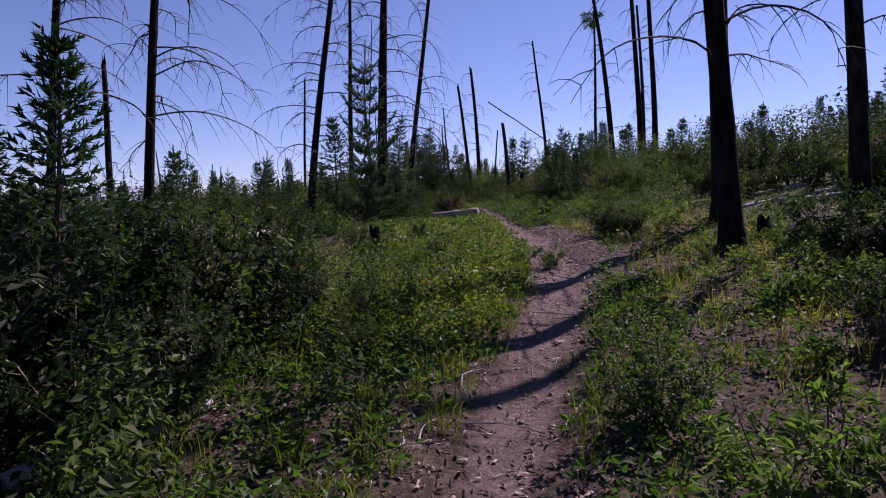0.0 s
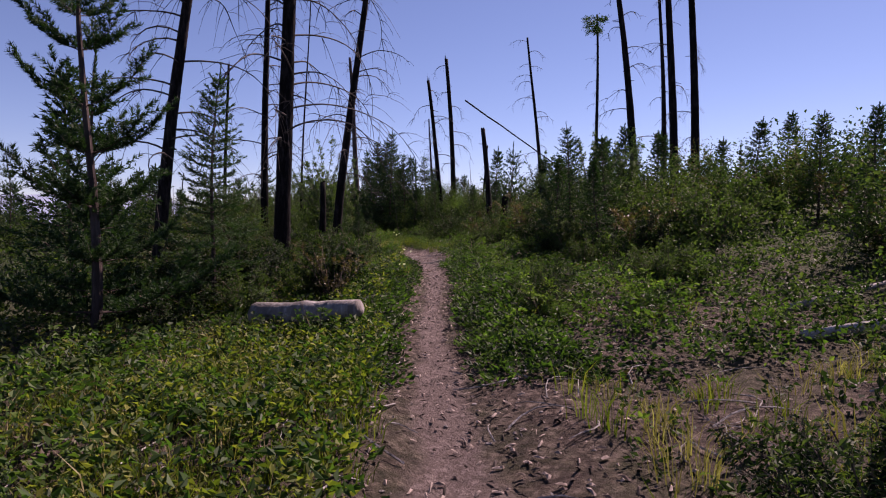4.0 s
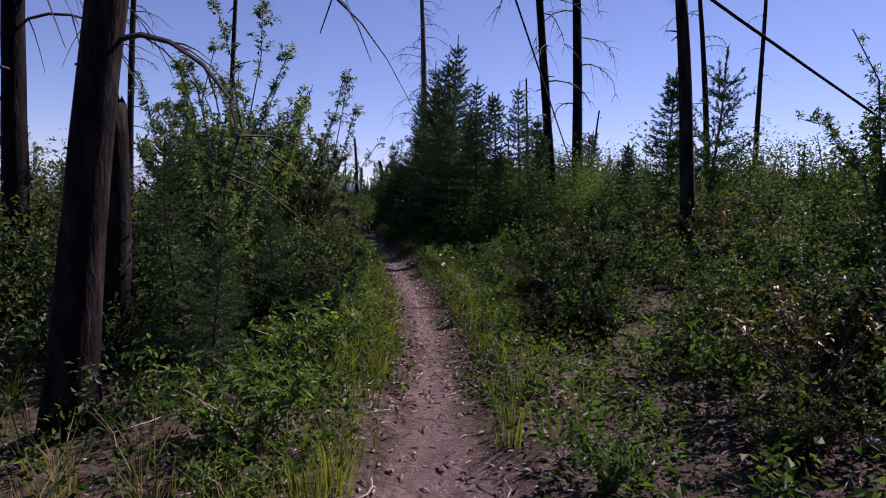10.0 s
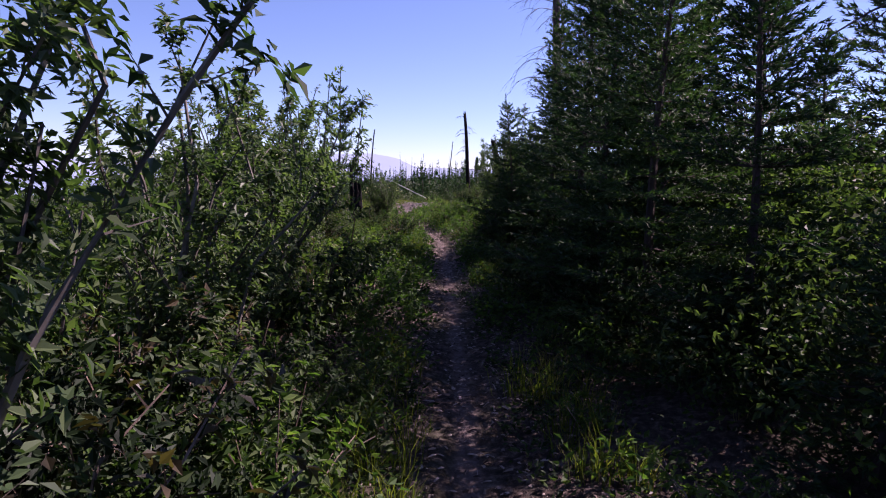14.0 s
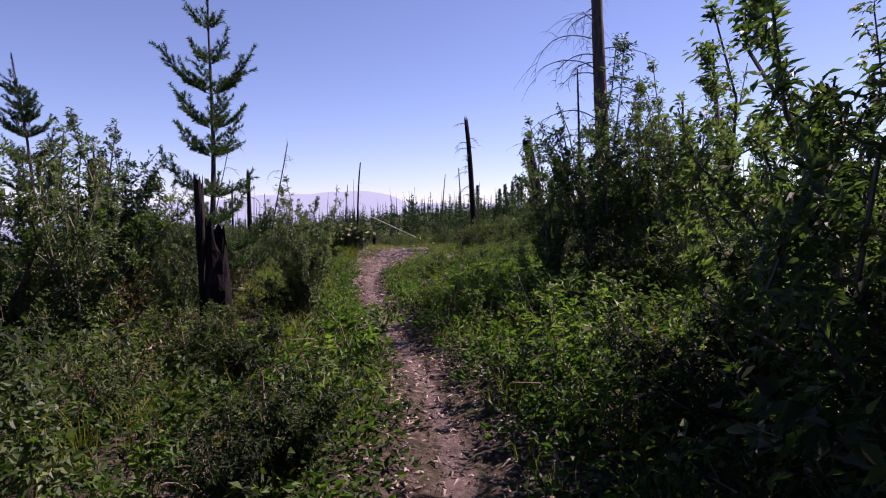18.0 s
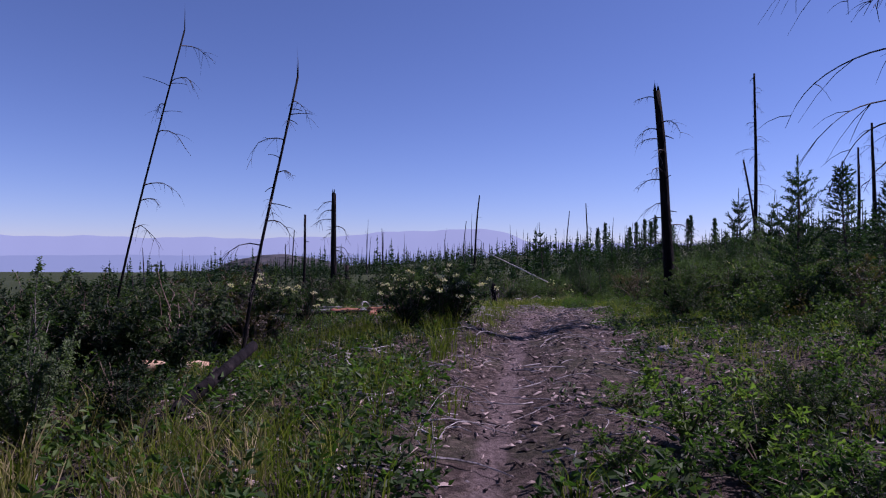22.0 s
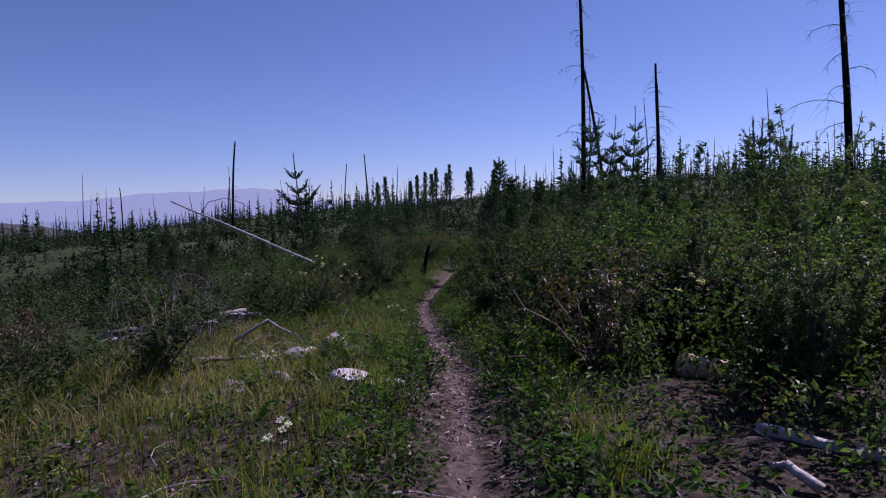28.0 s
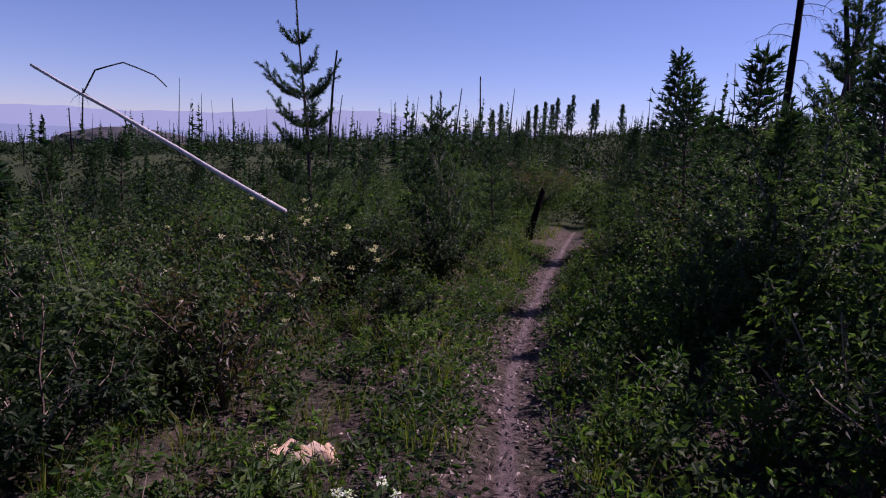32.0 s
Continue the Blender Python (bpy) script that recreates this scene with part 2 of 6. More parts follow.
GREYLEAF = material("willow_leaves", [(0.018, 0.036, 0.015), (0.04, 0.068, 0.028), (0.085, 0.115, 0.052)], 0.5, 0.8, 0.0, spec=0.25, through_light=0.36, island=0.35, obj=0.35)
REDLEAF = material("browned_leaves", [(0.027, 0.024, 0.012), (0.051, 0.036, 0.0168), (0.084, 0.06, 0.03)], 0.5, 0.8, 0.0, spec=0.4, through_light=0.35, island=0.35, obj=0.35)
NEEDLE = material("conifer_needles", [(0.008, 0.024, 0.011), (0.018, 0.044, 0.018), (0.034, 0.066, 0.026)], 0.6, 2.0, 0.0, spec=0.15, through_light=0.22, island=0.4, obj=0.2)
FARGREEN = material("distant_growth", [(0.005, 0.012, 0.006), (0.01, 0.021, 0.009), (0.024, 0.037, 0.016)], 0.7, 0.15, 0.0, spec=0.1, through_light=0.22, island=0.5)
GRASS = material("green_grass", [(0.034, 0.05, 0.008), (0.066, 0.085, 0.013), (0.12, 0.125, 0.028)], 0.55, 0.6, 0.0, spec=0.18, through_light=0.42, island=0.4)
DRYGRASS = material("dry_grass", [(0.1, 0.085, 0.035), (0.17, 0.14, 0.065), (0.27, 0.23, 0.12)], 0.6, 0.8, 0.0, spec=0.2, through_light=0.28, island=0.4)
YELLOWLEAF = material("yellow_green_leaves", [(0.05, 0.07, 0.012), (0.1, 0.12, 0.022), (0.17, 0.17, 0.04)], 0.55, 0.8, 0.0, spec=0.18, through_light=0.36, island=0.4)
FLUFF = material("cream_flower_heads", [(0.34, 0.28, 0.2), (0.52, 0.45, 0.34), (0.68, 0.62, 0.5)], 0.9, 6.0, 0.0, through_light=0.3, island=0.3)
WHITE = material("white_petals", [(0.6, 0.6, 0.58), (0.75, 0.75, 0.73)], 0.7, 6.0, 0.0, through_light=0.3)
ROCK = material("pale_granite", [(0.1, 0.088, 0.088), (0.19, 0.172, 0.172), (0.3, 0.28, 0.28)], 0.85, 7.0, 0.6, 35.0, 0.25, obj=0.3)
WHITEROCK = material("pale_quartz", [(0.3, 0.28, 0.28), (0.46, 0.44, 0.44), (0.62, 0.6, 0.6)], 0.85, 7.0, 0.6, 35.0, 0.25)
REDWOOD = material("rotten_red_wood", [(0.09, 0.04, 0.025), (0.2, 0.09, 0.055), (0.34, 0.2, 0.14)], 0.9, 9.0, 0.8, 30.0, 0.1, stretch=(1, 1, 0.2))
CHIP = material("bark_chips", [(0.035, 0.026, 0.022), (0.11, 0.08, 0.068), (0.28, 0.225, 0.195)], 0.85, 1.0, 0.0, island=0.9)

# ---- shapes ----
RNG = np.random.default_rng(7)


def mesh_of(name, verts, faces, mat, smooth=False):
    """A mesh from an array of places and an array of equal-sided faces (or a list of such arrays)."""
    me = bpy.data.meshes.new(name)
    groups = faces if isinstance(faces, list) else [faces]
    groups = [np.asarray(f, np.int32) for f in groups if len(f)]
    me.vertices.add(len(verts))
    me.vertices.foreach_set("co", np.asarray(verts, np.float32).ravel())
    sizes = np.concatenate([np.full(len(f), f.shape[1], np.int32) for f in groups])
    loops = np.concatenate([f.ravel() for f in groups])
    me.loops.add(len(loops))
    me.loops.foreach_set("vertex_index", loops)
    me.polygons.add(len(sizes))
    me.polygons.foreach_set("loop_start", np.r_[0, np.cumsum(sizes)[:-1]].astype(np.int32))
    me.polygons.foreach_set("use_smooth", np.full(len(sizes), smooth))
    me.materials.append(mat)
    me.update(calc_edges=True)
    return me


def part(name, me, parent, label=""):
    ob = new(name, me)
    ob.parent = parent
    return tagged(ob, label) if label else ob


class Bag:
    """Gathers pieces of one mesh."""

    def __init__(self):
        self.v, self.tri, self.quad, self.n = [], [], [], 0

    def add(self, verts, tri=None, quad=None):
        if tri is not None and len(tri):
            self.tri.append(np.asarray(tri) + self.n)
        if quad is not None and len(quad):
            self.quad.append(np.asarray(quad) + self.n)
        self.v.append(np.asarray(verts, float))
        self.n += len(verts)

    def mesh(self, name, mat, smooth=False):
        groups = [np.concatenate(g) for g in (self.tri, self.quad) if g]
        return mesh_of(name, np.concatenate(self.v), groups, mat, smooth)


def tube(bag, points, radii, sides=6, rough=0.0, cap=True, seed=0):
    """A limb along the points, with a radius at each, uneven by the given share."""
    pts, radii = np.asarray(points, float), np.asarray(radii, float)
    along = np.gradient(pts, axis=0)
    along /= np.linalg.norm(along, axis=1, keepdims=True) + 1e-9
    ref = np.where(np.abs(along[:, 2:3]) > 0.9, [[1.0, 0, 0]], [[0, 0, 1.0]])
    u = np.cross(along, ref)
    u /= np.linalg.norm(u, axis=1, keepdims=True)
    w = np.cross(along, u)
    a = np.linspace(0, 2 * np.pi, sides, endpoint=False)
    r = radii[:, None] * np.ones(sides)
    if rough:
        g = np.random.default_rng(seed)
        r = r * (1 + rough * g.normal(0, 0.5, r.shape) + rough * np.sin(3 * a + g.random() * 6)[None] * 0.6)
    ring = pts[:, None] + r[..., None] * (np.cos(a)[None, :, None] * u[:, None] + np.sin(a)[None, :, None] * w[:, None])
    n = len(pts)
    i, j = np.meshgrid(np.arange(n - 1), np.arange(sides), indexing="ij")
    q = np.stack([i * sides + j, i * sides + (j + 1) % sides, (i + 1) * sides + (j + 1) % sides, (i + 1) * sides + j], -1).reshape(-1, 4)
    v = ring.reshape(-1, 3)
    tri = None
    if cap:
        v = np.concatenate([v, pts[[0, -1]]])
        b = n * sides
        k = np.arange(sides)
        tri = np.concatenate([np.stack([np.full(sides, b), (k + 1) % sides, k], 1), np.stack([np.full(sides, b + 1), (n - 1) * sides + k, (n - 1) * sides + (k + 1) % sides], 1)])
    bag.add(v, tri, q)


def leaves(bag, at, way, length, width, fold=0.25, g=RNG, face=None):
    """A folded, pointed leaf at each place, lying along its way; face: the way that its upper side looks."""
    n = len(at)
    if not n:
        return
    spin = g.normal(size=(n, 3))
    if face is not None:
        spin = face / (np.linalg.norm(face, axis=1, keepdims=True) + 1e-9) + 0.42 * spin
        way = way - (way * spin).sum(1, keepdims=True) / (spin * spin).sum(1, keepdims=True) * spin * 0.85
    way = way / (np.linalg.norm(way, axis=1, keepdims=True) + 1e-9)
    side = np.cross(way, spin)
    side /= np.linalg.norm(side, axis=1, keepdims=True) + 1e-9
    up = np.cross(side, way)
    length, width = (np.asarray(s, float).reshape(-1, 1) * np.ones((n, 1)) for s in (length, width))
    mid = at + way * length * 0.45
    v = np.stack([at, mid + side * width / 2 + up * width * fold, at + way * length - up * length * 0.12, mid - side * width / 2 + up * width * fold], 1).reshape(-1, 3)
    k = np.arange(n)[:, None] * 4
    bag.add(v, np.concatenate([k + [0, 1, 2], k + [0, 2, 3]]))


def blades(bag, root, tip, width, g=RNG, bend=0.25):
    """Grass blades or needles: a thin bent strip from each root to each tip."""
    n = len(root)
    side = np.cross(tip - root, g.normal(size=(n, 3)))
    side *= np.asarray(width).reshape(-1, 1) / (np.linalg.norm(side, axis=1, keepdims=True) + 1e-9) / 2
    out = (tip - root) * [1, 1, 0]
    mid = (root + tip) / 2 - out * bend + np.array([0, 0, 1]) * np.linalg.norm(out, axis=1, keepdims=True) * bend
    v = np.stack([root - side, root + side, mid - side * 0.8, mid + side * 0.8, tip], 1).reshape(-1, 3)
    k = np.arange(n)[:, None] * 5
    bag.add(v, np.concatenate([k + [0, 1, 3], k + [0, 3, 2], k + [2, 3, 4]]))


def needles(bag, root, way, length, width):
    n = len(root)
    side = np.cross(way, RNG.normal(size=(n, 3)))
    side *= width / (np.linalg.norm(side, axis=1, keepdims=True) + 1e-9) / 2
    v = np.stack([root - side, root + side, root + way * np.asarray(length).reshape(-1, 1)], 1).reshape(-1, 3)
    k = np.arange(n)[:, None] * 3
    bag.add(v, k + [0, 1, 2])


def lump(bag, size, seed, detail=2, rough=0.22):
    """An angular stone or clod about the origin."""
    bm = bmesh.new()
    bmesh.ops.create_icosphere(bm, subdivisions=detail, radius=1.0)
    bm.verts.ensure_lookup_table()
    v = np.array([w.co for w in bm.verts])
    f = np.array([[w.index for w in p.verts] for p in bm.faces])
    bm.free()
    g = np.random.default_rng(seed)
    for _ in range(9):
        n = g.normal(size=3)
        n /= np.linalg.norm(n)
        over = np.maximum(v @ n - g.uniform(0.55, 0.9), 0)
        v = v - over[:, None] * n * 0.9
    v = v * (1 + rough * 0.3 * g.normal(size=(len(v), 1)))
    bag.add(v * np.asarray(size), f)

# ---- plants, dead wood and stones: one function a kind ----
def base(name, x, y, label, category, group="", sink=0.03, turn=0.0, z=None):
    ob = new(name)
    ob.matrix_basis = pose(x, y, float(ground(x, y)) - sink if z is None else z, 0, 0, turn)
    return tagged(ob, label, category, group)


def dead_limb(bag, start, way, length, r, droop, g, twigs=5, sides=4):
    """A fire-killed limb that arches out and hooks down, with fine bare twigs."""
    steps = max(7, int(length * 5))
    s = np.linspace(0, 1, steps)
    first = math.asin(max(-1, min(1, way[2]))) + 0.25
    pitch = first - (first + droop * 1.9) * s**1.25
    flat = np.array([way[0], way[1], 0]) / (math.hypot(way[0], way[1]) + 1e-9)
    side = np.cross(flat, [0, 0, 1])
    step = length / (steps - 1)
    out, up = np.cumsum(np.cos(pitch)) * step, np.cumsum(np.sin(pitch)) * step
    bend = g.normal() * 0.12 * length * s**2 + 0.03 * length * np.sin(s * 9 + g.random() * 6)
    pts = start + flat * (out - out[0])[:, None] + np.array([0, 0, 1]) * (up - up[0])[:, None] + side * bend[:, None]
    tube(bag, pts, r * (1 - 0.82 * s), sides, cap=False)
    for _ in range(twigs):
        k = g.integers(1, steps - 1)
        w = flat * g.uniform(0.1, 0.8) + side * g.uniform(-1, 1) + np.array([0, 0, g.uniform(-0.8, 0.3)])
        w /= np.linalg.norm(w)
        ll = length * g.uniform(0.12, 0.38)
        q = np.linspace(0, 1, 4)[:, None]
        tube(bag, pts[k] + w * ll * q - np.array([0, 0, 1]) * ll * 0.5 * q**2, r * 0.42 * (1 - 0.75 * q[:, 0]), 3, cap=False)


def burnt_tree(x, y, h, r, lean=(0, 0), limbs=14, limb=1.6, droop=0.8, low=0.3, top=0.35, seed=0, label="fire-blackened standing dead conifer with bare drooping limbs", split=True, z0=None, wood=None, cut=False, twig=None):
    """lean: metres by which the top stands off the foot."""
    g = np.random.default_rng(seed + 100)
    ob = base("burnt_tree", x, y, label, "dead tree", "fire-killed trees", 0.12, z=z0)
    n = max(10, int(h * 2.2))
    s = np.linspace(0, 1, n)
    pts = np.stack([lean[0] * s**1.3 + 0.03 * h * 0.2 * np.sin(s * 5 + g.random() * 6) * s, lean[1] * s**1.3 + 0.006 * h * np.sin(s * 4 + g.random() * 6) * s, h * s], 1)
    rad = r * (1 - (1 - top) * s) + r * 0.45 * np.exp(-s * h / 0.35)
    bag = Bag()
    tube(bag, pts, rad, 12, 0.06, True, seed)
    if cut:
        for _ in range(5):
            a = g.random() * 6.28
            needles(bag, pts[-1:] + np.array([[math.cos(a), math.sin(a), 0]]) * r * top * 0.6, np.array([[0, 0, 1.0]]), [g.uniform(0.1, 0.35) * (1.0 if limbs else 0.25)], r * top)
    part("trunk", bag.mesh("trunk", wood or CHAR, True), ob)
    if split:
        for k in range(7):
            f, a = g.uniform(0.1, 0.9), g.random() * 6.283
            way = np.array([math.cos(a), math.sin(a), g.uniform(-0.2, 0.5)])
            own = Bag()
            q = np.linspace(0, 1, 4)[:, None]
            start = np.array([np.interp(f, s, pts[:, c]) for c in range(3)]) + way * np.interp(f, s, rad) * 0.7
            tube(own, start + way * g.uniform(0.08, 0.3) * q + [0, 0, -0.04] * q**2, min(0.016, 0.3 * r) * (1 - 0.5 * q[:, 0]), 5, 0.15, True, k)
            part("limb_stub", own.mesh("limb_stub", wood or CHAR), ob)
    if limbs:
        group = Bag()
        for k in range(limbs):
            f = low + (0.98 - low) * (k + g.random()) / limbs
            a = g.random() * 6.283
            way = np.array([math.cos(a), math.sin(a), g.uniform(-0.1, 0.35)])
            way /= np.linalg.norm(way)
            start = np.array([np.interp(f, s, pts[:, c]) for c in range(3)]) + way * r * 0.4
            own = Bag() if split and k < 10 else group
            ln = limb * g.uniform(0.55, 1.3) * (1.15 - 0.6 * f)
            dead_limb(own, start, way, ln, twig or max(0.010, 0.014 * limb ** 0.5), droop * g.uniform(0.4, 1.4), g, 9)
            if own is not group:
                part("dead_limb", own.mesh("dead_limb", TWIG), ob)
        if group.n:
            tagged(part("limb_tangle", group.mesh("limb_tangle", TWIG), ob), kind="stuff")
    return ob


def shrub_parts(h, wide, count, leaf, seed, stems=9, leaf_mat=None, stem_mat=None, name="foliage", lift=0.12, slim=0.45, upright=0.55, twigs=0, twig=1.0):
    """Bare stems from one root and a loose, gappy crown of folded leaves set along fine twigs."""
    g = np.random.default_rng(seed)
    wood, crown = Bag(), Bag()
    tips, ways = [], []
    for k in range(stems):
        a = k * 2.4 + g.random()
        out = wide * (0.2 + 0.8 * g.random() ** 0.6)
        hh = h * g.uniform(0.62, 1.05) * (1 - 0.3 * (out / wide) ** 2)
        s = np.linspace(0, 1, 6)[:, None]
        end = np.array([math.cos(a) * out, math.sin(a) * out, hh])
        pts = end * np.concatenate([s**1.35, s**1.35, s**0.85], 1) + 0.03 * h * g.normal(size=(6, 3)) * s
        tube(wood, pts, (0.006 + 0.004 * h) * (1 - 0.75 * s[:, 0]), 4, cap=False)
        for _ in range(twigs or int(5 + 3 * h)):
            f = g.uniform(0.18, 1.0)
            p = np.array([np.interp(f, s[:, 0], pts[:, c]) for c in range(3)])
            w = np.array([math.cos(a) * 0.5, math.sin(a) * 0.5, upright]) + g.normal(size=3) * 0.5
            w /= np.linalg.norm(w)
            ll = twig * wide * g.uniform(0.18, 0.5) * (1.1 - 0.6 * f)
            q = p + w * ll
            needles(wood, p[None], w[None], [ll], 0.006)
            tips.append((p, q))
            ways.append(w)
    tips = np.array(tips)
    pick = g.integers(0, len(tips), count)
    f = g.random(count)[:, None] ** 0.7
    at = tips[pick, 0] * (1 - f) + tips[pick, 1] * f + g.normal(size=(count, 3)) * 0.012
    way = np.array(ways)[pick] * 0.7 + g.normal(size=(count, 3)) * 0.75
    keep = at[:, 2] > lift * h * 0.4
    size = leaf * g.uniform(0.6, 1.25, count)
    face = (at - [0, 0, 0.35 * h]) / [wide, wide, 0.6 * h] + [0, 0, 0.45]
    leaves(crown, at[keep], way[keep], size[keep], size[keep] * slim, 0.2, g, face[keep])
    return [("branchwork", wood.mesh("branchwork", stem_mat or STEM)), (name, crown.mesh(name, leaf_mat or LEAF))]


def conifer_parts(h, wide, seed, density=1.0, pine=False, fine=1.0):
    """A young conifer: whorls of limbs, spreading low down and rising towards the leader, each with twigs brushed with needles."""
    g = np.random.default_rng(seed)
    wood, crown = Bag(), Bag()
    s = np.linspace(0, 1, 7)
    spine = np.stack([0.015 * h * np.sin(s * 5 + seed), 0.015 * h * np.cos(s * 4), s * h], 1)
    tube(wood, spine, (0.008 + 0.010 * h) * (1 - 0.9 * s), 6, cap=False)
    z = h * (0.08 if pine else 0.03)
    roots, ways, lens = [], [], []
    while z < h * (0.86 if pine else 0.93):
        f = z / h
        reach = wide * (1 - f) ** (0.75 if pine else 0.95) * (0.75 + 0.4 * g.random()) + 0.03
        first = g.random() * 6.283
        count = int((4 if pine else 6) + g.integers(0, 3))
        for b in range(count):
            a = first + 6.283 * b / count + g.normal() * 0.25
            ll = reach * g.uniform(0.35 if pine else 0.45, 1.25 if pine else 1.2)
            out = np.array([math.cos(a), math.sin(a), 0])
            t = np.linspace(0, 1, 4)[:, None]
            lift = ((0.02 + 0.35 * f) * t + 0.42 * t**3 if pine else (1.0 * f**1.6 - 0.22) * t + 0.2 * t**3) * ll
            pts = np.array([np.interp(f, s, spine[:, c]) for c in range(3)]) + out * ll * t * (1 - 0.25 * f) + np.array([0, 0, 1]) * lift
            tube(wood, pts, (0.003 + 0.006 * ll) * (1 - 0.7 * t[:, 0]), 3, cap=False)
            twigs = max(3, int(ll * (10 if pine else 11) * density))
            for k in range(twigs):
                last = k == twigs - 1
                u = 1.0 if last else (0.15 if pine else 0.12) + (0.85 if pine else 0.88) * (k + g.random()) / twigs
                p = np.array([np.interp(u, t[:, 0], pts[:, c]) for c in range(3)])
                side = np.cross(out, [0, 0, 1]) * (1 if k % 2 else -1)
                rise = g.uniform(0.3, 1.5) if pine else g.uniform(-0.2, 0.3) + 0.8 * f**2
                w = out * (0.8 if last else 0.65) + side * (0.05 if last else 0.75) + np.array([0, 0, rise])
                w /= np.linalg.norm(w)
                tl = g.uniform(0.12, 0.26) if pine else ll * 0.42 * (1.15 - u) + 0.05
                m = int(fine * ((16 if pine else 6) + 18 * tl))
                e = g.random(m)[:, None]
                roots.append(p + w * tl * e)
                n = g.normal(size=(m, 3))
                n -= (n @ w)[:, None] * w
                n /= np.linalg.norm(n, axis=1, keepdims=True) + 1e-9
                ways.append(w * (0.6 if pine else 0.8) + n * (0.75 if pine else 0.55))
                lens.append(np.full(m, 0.06 if pine else 0.062))
        z += h * (0.11 if pine else 0.05) * g.uniform(0.6, 1.25) * (0.6 + 0.45 * (1 - f))
    m = int((90 if pine else 60) * fine**0.5)
    e = g.random(m)[:, None]
    roots.append(spine[-1] * [1, 1, 0] + np.array([0, 0, h]) - np.array([0, 0, h * (0.17 if pine else 0.1)]) * e)
    n = g.normal(size=(m, 3)) * [1, 1, 0.2]
    ways.append(n / (np.linalg.norm(n, axis=1, keepdims=True) + 1e-9) * 0.5 + [0, 0, 0.8])
    lens.append(np.full(m, 0.065 if pine else 0.045))
    roots, ways, lens = np.concatenate(roots), np.concatenate(ways), np.concatenate(lens)
    needles(crown, roots, ways, lens * g.uniform(0.7, 1.3, len(lens)), 0.024 / fine**0.6)
    return [("trunk", wood.mesh("trunk", BARK)), ("needle_crown", crown.mesh("needle_crown", NEEDLE))]


def plant(name, pieces, x, y, size, label, category, group, turn=None, sink=0.04, tilt=0.0):
    ob = base(name, x, y, label, category, group, sink)
    turn = RNG.uniform(0, 360) if turn is None else turn
    ob.matrix_basis = pose(x, y, float(ground(x, y)) - sink, RNG.uniform(-1, 1) * tilt, RNG.uniform(-1, 1) * tilt, turn) @ Matrix.Scale(size, 4)
    for kind, me in pieces:
        part(kind, me, ob)
    return ob


def fallen_log(points, r, label, mat=None, group="", limbs=0, seed=0, taper=0.6, sides=10, name="fallen_log", lift=0.75):
    """A log that lies along the given places on the ground (or at the heights given with them)."""
    ob = new(name)
    tagged(ob, label, "log", group)
    pts = np.array([(p[0], p[1], p[2] if len(p) > 2 else float(ground(p[0], p[1])) + r * lift) for p in points])
    mid = pts.mean(0)
    mid[2] = min(float(ground(mid[0], mid[1])), pts[:, 2].min())
    ob.matrix_basis = pose(*mid)
    s = np.linspace(0, 1, len(pts))
    t = np.linspace(0, 1, 9)
    path = np.stack([np.interp(t, s, pts[:, c]) for c in range(3)], 1) - mid
    g = np.random.default_rng(seed)
    path[1:-1] += g.normal(size=(7, 3)) * r * (0.18 if r < 0.1 else 0.05)
    bag = Bag()
    tube(bag, path, r * (1 - (1 - taper) * t), sides, 0.12, True, seed)
    part("stem", bag.mesh("stem", mat or DEADWOOD, True), ob)
    along = path[-1] - path[0]
    along = along / np.linalg.norm(along)
    for k in range(limbs):
        own = Bag()
        f = g.uniform(0.15, 0.95)
        p = np.array([np.interp(f, t, path[:, c]) for c in range(3)])
        w = along * 0.5 + g.normal(size=3) * [0.6, 0.6, 0.3] + [0, 0, 0.45]
        dead_limb(own, p, w / np.linalg.norm(w), g.uniform(0.3, 0.9), r * 0.25, 0.4, g, 3)
        part("broken_limb", own.mesh("broken_limb", mat or DEADWOOD), ob)
    return ob


